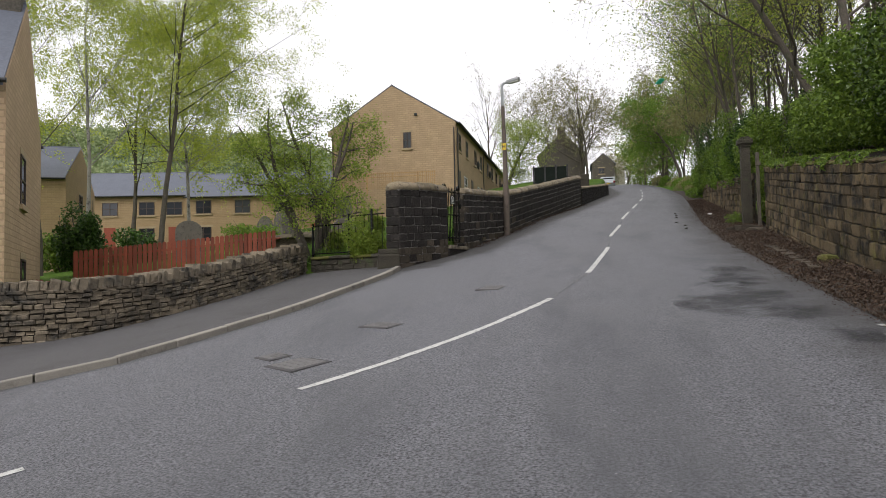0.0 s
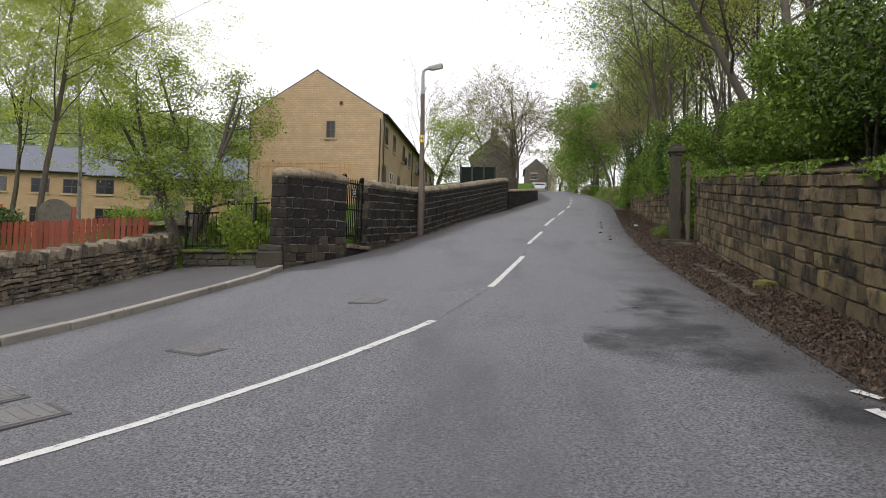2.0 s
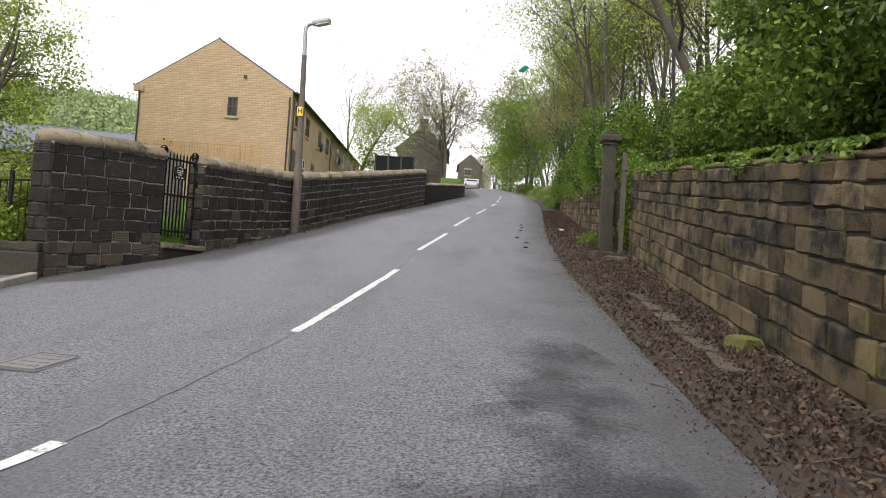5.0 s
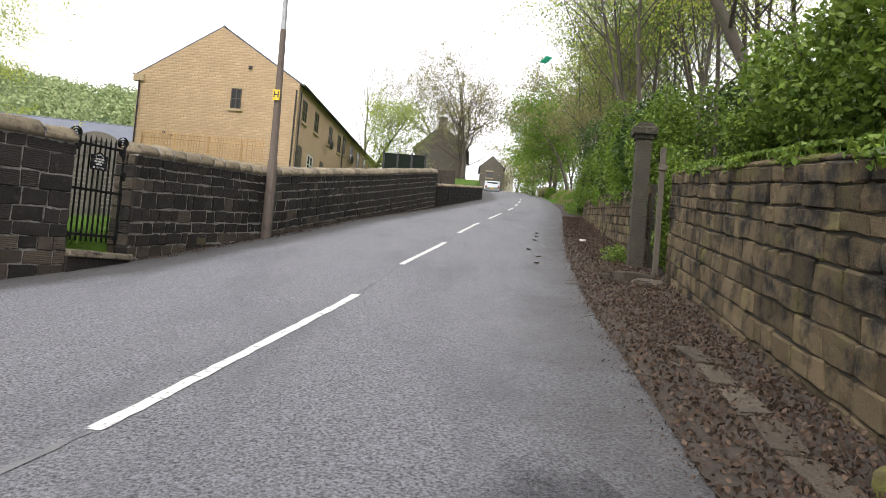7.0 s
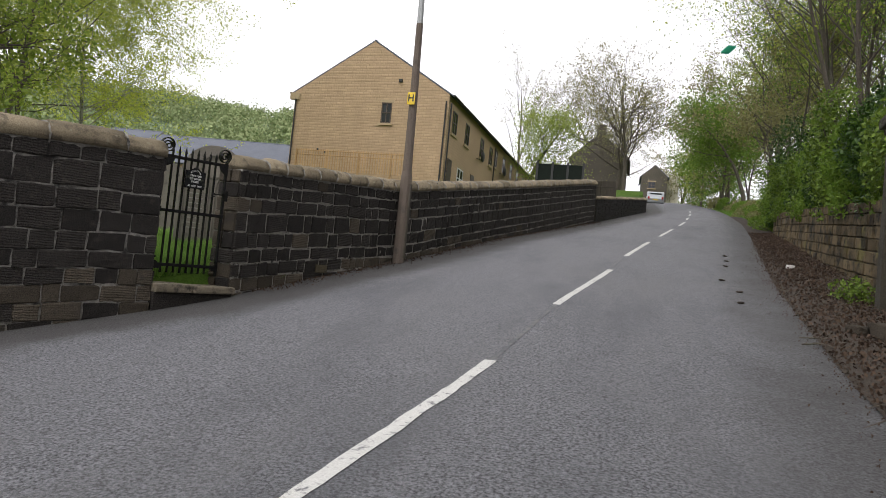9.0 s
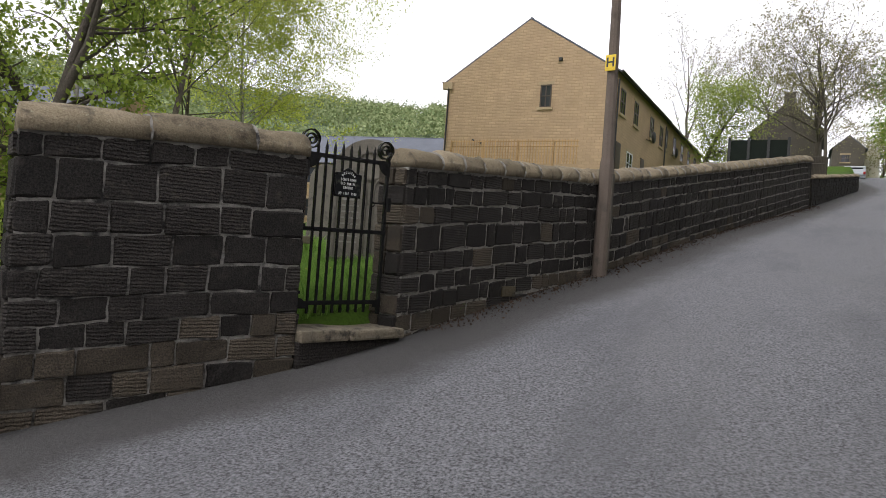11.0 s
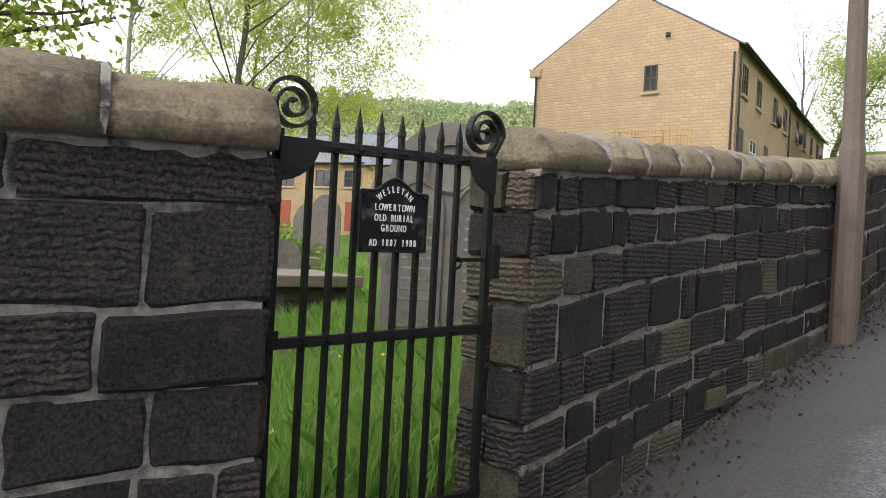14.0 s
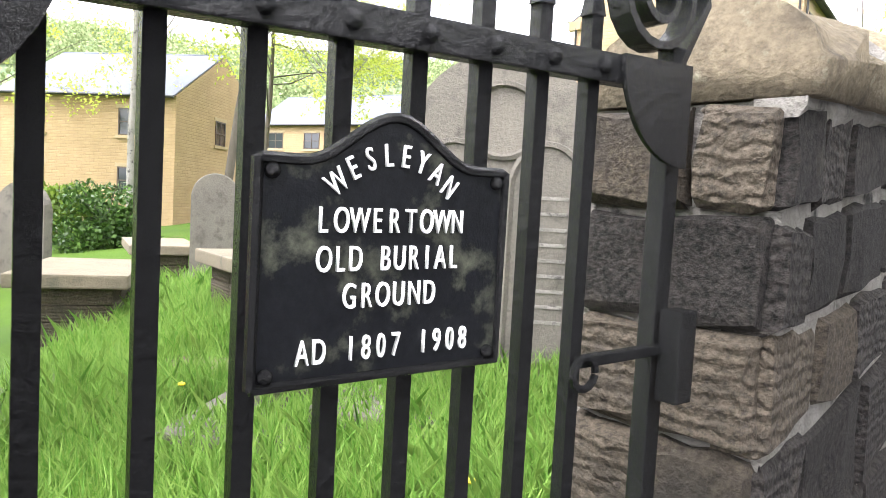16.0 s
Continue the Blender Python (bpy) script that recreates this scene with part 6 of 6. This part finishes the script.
for i in range(13):
    y = 24.8 + i * 1.7
    x = float(along(RWALL, y)) + 0.7
    shrub("bright green undergrowth on the wooded bank", x, y, 1.2, 1.3, rngw.uniform(2.2, 4.2), (LAUREL, HOLLY, IVY)[i % 3], 12000, 0.05, 320 + i, z=float(top5(y)) - 0.3)
for i in range(9):
    y = 24.0 + i * 2.9
    shrub("tall shady thicket of evergreen under the trees", float(along(RWALL, y)) + 4.2 + (i % 2), y, 1.8, 2.0, 2.0 + (i % 3) * 0.5, (HOLLY, LAUREL)[i % 2], 6000, 0.07, 350 + i)
shrub("brambles and ivy round the old gatepost", 6.05, 22.2, 0.55, 0.9, 2.6, LAUREL, 9000, 0.04, 340, z=rz(5.8, 22.1))
shrub("dry weeds at the foot of the gatepost", 5.3, 23.6, 0.3, 0.7, 0.5, LAUREL, 1200, 0.03, 341, z=rz(5.3, 23.6))

bag = part("plastic_bag", box((-0.16, -0.05, -0.2), (0.16, 0.05, 0.2), 0.06), TEAL)
for v in bag.data.vertices:
    v.co += Vector((0.06 * math.sin(9 * v.co.z), 0, 0.05 * math.sin(11 * v.co.x)))
bag.matrix_world = pose(4.9, 38.0, 12.15, 10, 20, 30)
tagged(bag, "green plastic bag caught in the branches", "bag")

# ---- graves seen over and through the gate ----
headstone("grey round-topped headstone in long grass", -11.0, 24.7, 0.62, 1.45, 0.12, 50)
headstone("small lichened headstone with curved head", -8.5, 23.7, 0.55, 0.95, 0.12, 45)
headstone("grey pointed headstone beside trees", -13.5, 29.5, 0.75, 1.5, 0.12, 35, head="point")
headstone("tall grey headstone beyond the tombs", -9.6, 27.2, 0.7, 1.9, 0.14, 30)
headstone("dark headstone with rounded top over the fence", -14.8, 23.8, 1.0, 1.9, 0.16, 20, z=2.1)
headstone("dark pointed stone near the hawthorn", -14.6, 30.0, 0.8, 1.7, 0.16, 15, head="point", z=2.9)
headstone("pale pointed stone beyond the wall", -17.6, 17.6, 0.75, 1.0, 0.14, 40, head="point", z=1.2)
chest_tomb("table tomb with thick pale stone slab on rubble sides", -8.09, 23.45, 1.05, 1.9, 0.58, 73)
chest_tomb("low chest tomb with a pale slab", -9.9, 22.5, 1.0, 1.6, 0.62, 55)
chest_tomb("low chest tomb with a pale slab", -12.2, 24.6, 0.9, 1.7, 0.55, 66)
chest_tomb("table tomb with thick pale stone slab on rubble sides", -10.6, 25.6, 0.9, 1.7, 0.55, 62)
for x, y, a in ((-6.0, 21.9, 30), (-7.4, 21.2, 50), (-5.4, 22.4, 20)):
    s_ = part("ledger_stone", box((-0.4, -0.8, 0), (0.4, 0.8, 0.1), 0.02), HEADSTONE)
    s_.matrix_world = pose(x, y, lz(x, y) + 0.0, 0, 0, a)
    tagged(s_, "flat worn grave slab sunk in the turf", "grave slab", "grave slabs")


# fallen carved stone and worn bare patches near the gate
frag = thing("fallen_stone", "broken carved stone lying in grass by the grave", "carved stone", pose(-5.85, 21.95, lz(-5.85, 21.95) + 0.02, 6, 4, 35), "fallen stones")
part("block", box((-0.42, -0.16, -0.1), (0.3, 0.16, 0.16), 0.05), HEADSTONE, frag)
part("moulding", tube(bmesh.new(), [(-0.3, -0.16, 0.13), (-0.1, -0.17, 0.2), (0.1, -0.17, 0.17), (0.26, -0.16, 0.08)], [0.03, 0.05, 0.045, 0.025], 8), HEADSTONE, frag)
PATCHES = ((-7.3, 22.1, 0.75, 0.32, 25), (-6.15, 21.5, 0.42, 0.22, 20))
for i, (x, y, a, b, turn) in enumerate(PATCHES):
    r = np.random.default_rng(90 + i)
    ph = r.uniform(0, 6.28, 3)
    vs_, k = [(x, y, lz(x, y) + 0.025)], 28
    for j in range(k):
        q = j * math.tau / k
        w = 1 + 0.16 * math.sin(2 * q + ph[0]) + 0.1 * math.sin(5 * q + ph[1])
        u, v = a * w * math.cos(q), b * w * math.sin(q)
        px, py = x + u * math.cos(radians(turn)) - v * math.sin(radians(turn)), y + u * math.sin(radians(turn)) + v * math.cos(radians(turn))
        vs_.append((px, py, lz(px, py) + 0.02))
    tagged(part("bare_patch", (vs_, [], [(0, 1 + j, 1 + (j + 1) % k) for j in range(k)]), BAREEARTH), "worn patch of pale bare earth in the grass", "earth", kind="structure")


# ---- grass, leaves, flowers ----
def blades(label, n, area, hmin, hmax, seed, zf, parent=None):
    rng = np.random.default_rng(seed)
    x, y = area(rng, n)
    z = zf(x, y)
    h = rng.uniform(hmin, hmax, len(x))
    a = rng.uniform(0, 6.28, len(x))
    lean = rng.normal(size=(len(x), 2)) * 0.35
    w = rng.uniform(0.003, 0.007, len(x))
    p = np.stack([x, y, z], 1)
    side = np.stack([np.cos(a) * w, np.sin(a) * w, 0 * w], 1)
    midp = p + np.stack([lean[:, 0] * h * 0.35, lean[:, 1] * h * 0.35, h * 0.6], 1)
    tip = p + np.stack([lean[:, 0] * h, lean[:, 1] * h, h], 1)
    v = np.stack([p - side, p + side, midp + side * 0.8, tip, midp - side * 0.8], 1).reshape(-1, 3)
    f = np.arange(len(v)).reshape(-1, 5)
    return tagged(fast_part("grass", v, f, GRASS), label, "grass", kind="stuff")


def by_gate(rng, n):
    u, w = rng.uniform(-1.2, 2.6, n), rng.gamma(1.5, 1.9, n) + 0.3
    x, y = B[0] + U.x * u - N.x * w, B[1] + U.y * u - N.y * w + w * 0.45
    k = w < 13
    for px, py, a, b, turn in PATCHES:
        du, dv = (x - px) * math.cos(radians(turn)) + (y - py) * math.sin(radians(turn)), (y - py) * math.cos(radians(turn)) - (x - px) * math.sin(radians(turn))
        k &= (du / a) ** 2 + (dv / b) ** 2 > rng.uniform(0.5, 1.2, n)
    return x[k], y[k]


blades("long green grass behind the gate", 85000, by_gate, 0.1, 0.34, 51, land_z)
blades("grass tufts along the foot of the hawthorn and railings", 7000, lambda r, n: (r.uniform(-8.5, -5, n), r.uniform(18.6, 20.5, n)), 0.1, 0.4, 52, land_z)
blades("grass and moss hanging over the retaining wall", 350, lambda r, n: (lambda q: (along(RWALL, q) + r.uniform(-0.03, 0.6, n), q))(r.uniform(5, 21.3, n)), 0.03, 0.12, 55, lambda x, y: wall_top(y) + 0.05)
blades("grass on the roadside bank at the bend", 12000, lambda r, n: (r.uniform(9.0, 15, n), r.uniform(44, 80, n)), 0.15, 0.4, 53, land_z)

rng = np.random.default_rng(54)
n = 30000
y = 5 + 35 * rng.uniform(0, 1, n) ** 1.4
f = rng.beta(1.6, 1.3, n)
x = along(RIGHT, y) - 0.12 + (along(RWALL, y) - along(RIGHT, y) + 0.05) * f
c = np.stack([x, y, road_z(x, y) + 0.018 + rng.uniform(0, 0.04, n) + 0.1 * np.clip(f - 0.5, 0, 1)], 1)
v, fc = leaves_at(rng, c, 0.023, 0.0, 0.6)
tagged(fast_part("leaf_litter", v, fc, LITTER), "drift of dead brown leaves along the wall", "leaf litter", kind="stuff")
n = 5000
y = 5 + 30 * rng.uniform(0, 1, n) ** 1.3
x = along(RIGHT, y) - rng.gamma(1.1, 0.08, n)
c = np.stack([x, y, road_z(x, y) + 0.008 + rng.uniform(0, 0.012, n)], 1)
v, fc = leaves_at(rng, c, 0.011, 0.0, 0.6)
tagged(fast_part("leaf_litter", v, fc, LITTER), "thin scatter of dead leaves and grit on the road edge", "leaf litter", kind="stuff")
n = 2600
y = rng.uniform(21, 42, n)
x = along(LEFT, y) + 0.05 + rng.gamma(1.2, 0.1, n)
c = np.stack([x, y, road_z(x, y) + 0.01 + rng.uniform(0, 0.02, n)], 1)
v, fc = leaves_at(rng, c, 0.019, 0.0, 0.6)
tagged(fast_part("leaf_litter", v, fc, LITTER), "scatter of dead leaves at the wall foot", "leaf litter", kind="stuff")
for i in range(9):
    u, w = rng.uniform(-0.2, 1.6), rng.uniform(0.5, 3.2)
    x, y = B[0] + U.x * u - N.x * w, B[1] + U.y * u - N.y * w + w * 0.45
    dn = thing("dandelion", "yellow dandelion flower in grass", "flower", pose(x, y, lz(x, y)), "dandelions")
    part("stalk", tube(bmesh.new(), [(0, 0, 0), (0, 0, 0.22)], [0.003, 0.003], 5), GRASS, dn)
    bm = bmesh.new()
    bmesh.ops.create_uvsphere(bm, u_segments=10, v_segments=6, radius=0.022, matrix=Matrix.Translation((0, 0, 0.225)) @ Matrix.Diagonal((1, 1, 0.5, 1)))
    part("flower_head", bm, FLOWER, dn)

# ivy and bramble trailing over the lip of the retaining wall
rng = np.random.default_rng(77)
n = 8000
y = rng.uniform(6.5, 21.3, n)
y = y[np.array([noise.noise(Vector((q * 1.3, 5.0, 2.0))) + 0.5 * noise.noise(Vector((q * 5.0, 1.0, 4.0))) for q in y]) > 0.05]
n = len(y)
hang = np.array([0.16 + 0.2 * noise.noise(Vector((q * 0.9, 3.0, 0))) + 0.12 * noise.noise(Vector((q * 3.1, 8.0, 0))) for q in y])
u = rng.uniform(0, 1, n)
x = along(RWALL, y) + 0.45 * (1 - u) ** 1.3 - 0.06 - rng.uniform(0, 0.05, n)
c = np.stack([x, y, wall_top(y) + 0.12 + 0.1 * (1 - u) - np.clip(hang, 0, 1) * np.clip(u - 0.5, 0, 1) * 2.2 * rng.uniform(0.2, 1, n)], 1)
v, fc = leaves_at(rng, c, 0.035, 0.5, 0.6)
tagged(fast_part("trailing_ivy", v, fc, LAUREL), "ivy and bramble trailing over the wall top", "ivy", kind="stuff")

# woods on the far hillside
rng = np.random.default_rng(60)
n = 3600
az, r = np.radians(rng.uniform(4, 70, n)), rng.uniform(115, 470, n)
x, y = -r * np.sin(az), r * np.cos(az)
patch = np.array([noise.noise(Vector((a * 0.012, b * 0.012, 3.0))) for a, b in zip(x, y)])
k = (patch > -0.3)
x, y = x[k], y[k]
z = land_z(x, y)
m = 80
cs, sz = [], []
for i in range(len(x)):
    hgt = rng.uniform(4, 9)
    d = rng.normal(size=(m, 3)) * np.array([1.9, 1.9, 2.2])
    cs.append(np.array([x[i], y[i], z[i] + hgt * 0.55]) + d)
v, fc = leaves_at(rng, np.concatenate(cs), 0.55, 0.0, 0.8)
tagged(fast_part("far_woods", v, fc, WOODS), "far hillside woods in fresh spring green, paled for haze", "woods", kind="stuff")

# twigs on the verge
rng = np.random.default_rng(80)
for i in range(26):
    y = rng.uniform(8.5, 24)
    x = float(along(RIGHT, y)) + rng.uniform(-0.3, 0.7)
    a = rng.uniform(0, 6.28)
    L_ = rng.uniform(0.15, 0.45)
    p0 = Vector((x, y, rz(x, y) + 0.03))
    p2 = Vector((x + L_ * math.cos(a), y + L_ * math.sin(a), rz(x + L_ * math.cos(a), y + L_ * math.sin(a)) + 0.035))
    tw = part("twig", tube(bmesh.new(), [p0, p0.lerp(p2, 0.5) + Vector((0.02, 0, 0.012)), p2], [0.008, 0.006, 0.003], 5), BARK)
    tagged(tw, "dry fallen twig among dead leaves", "twig", "twigs")
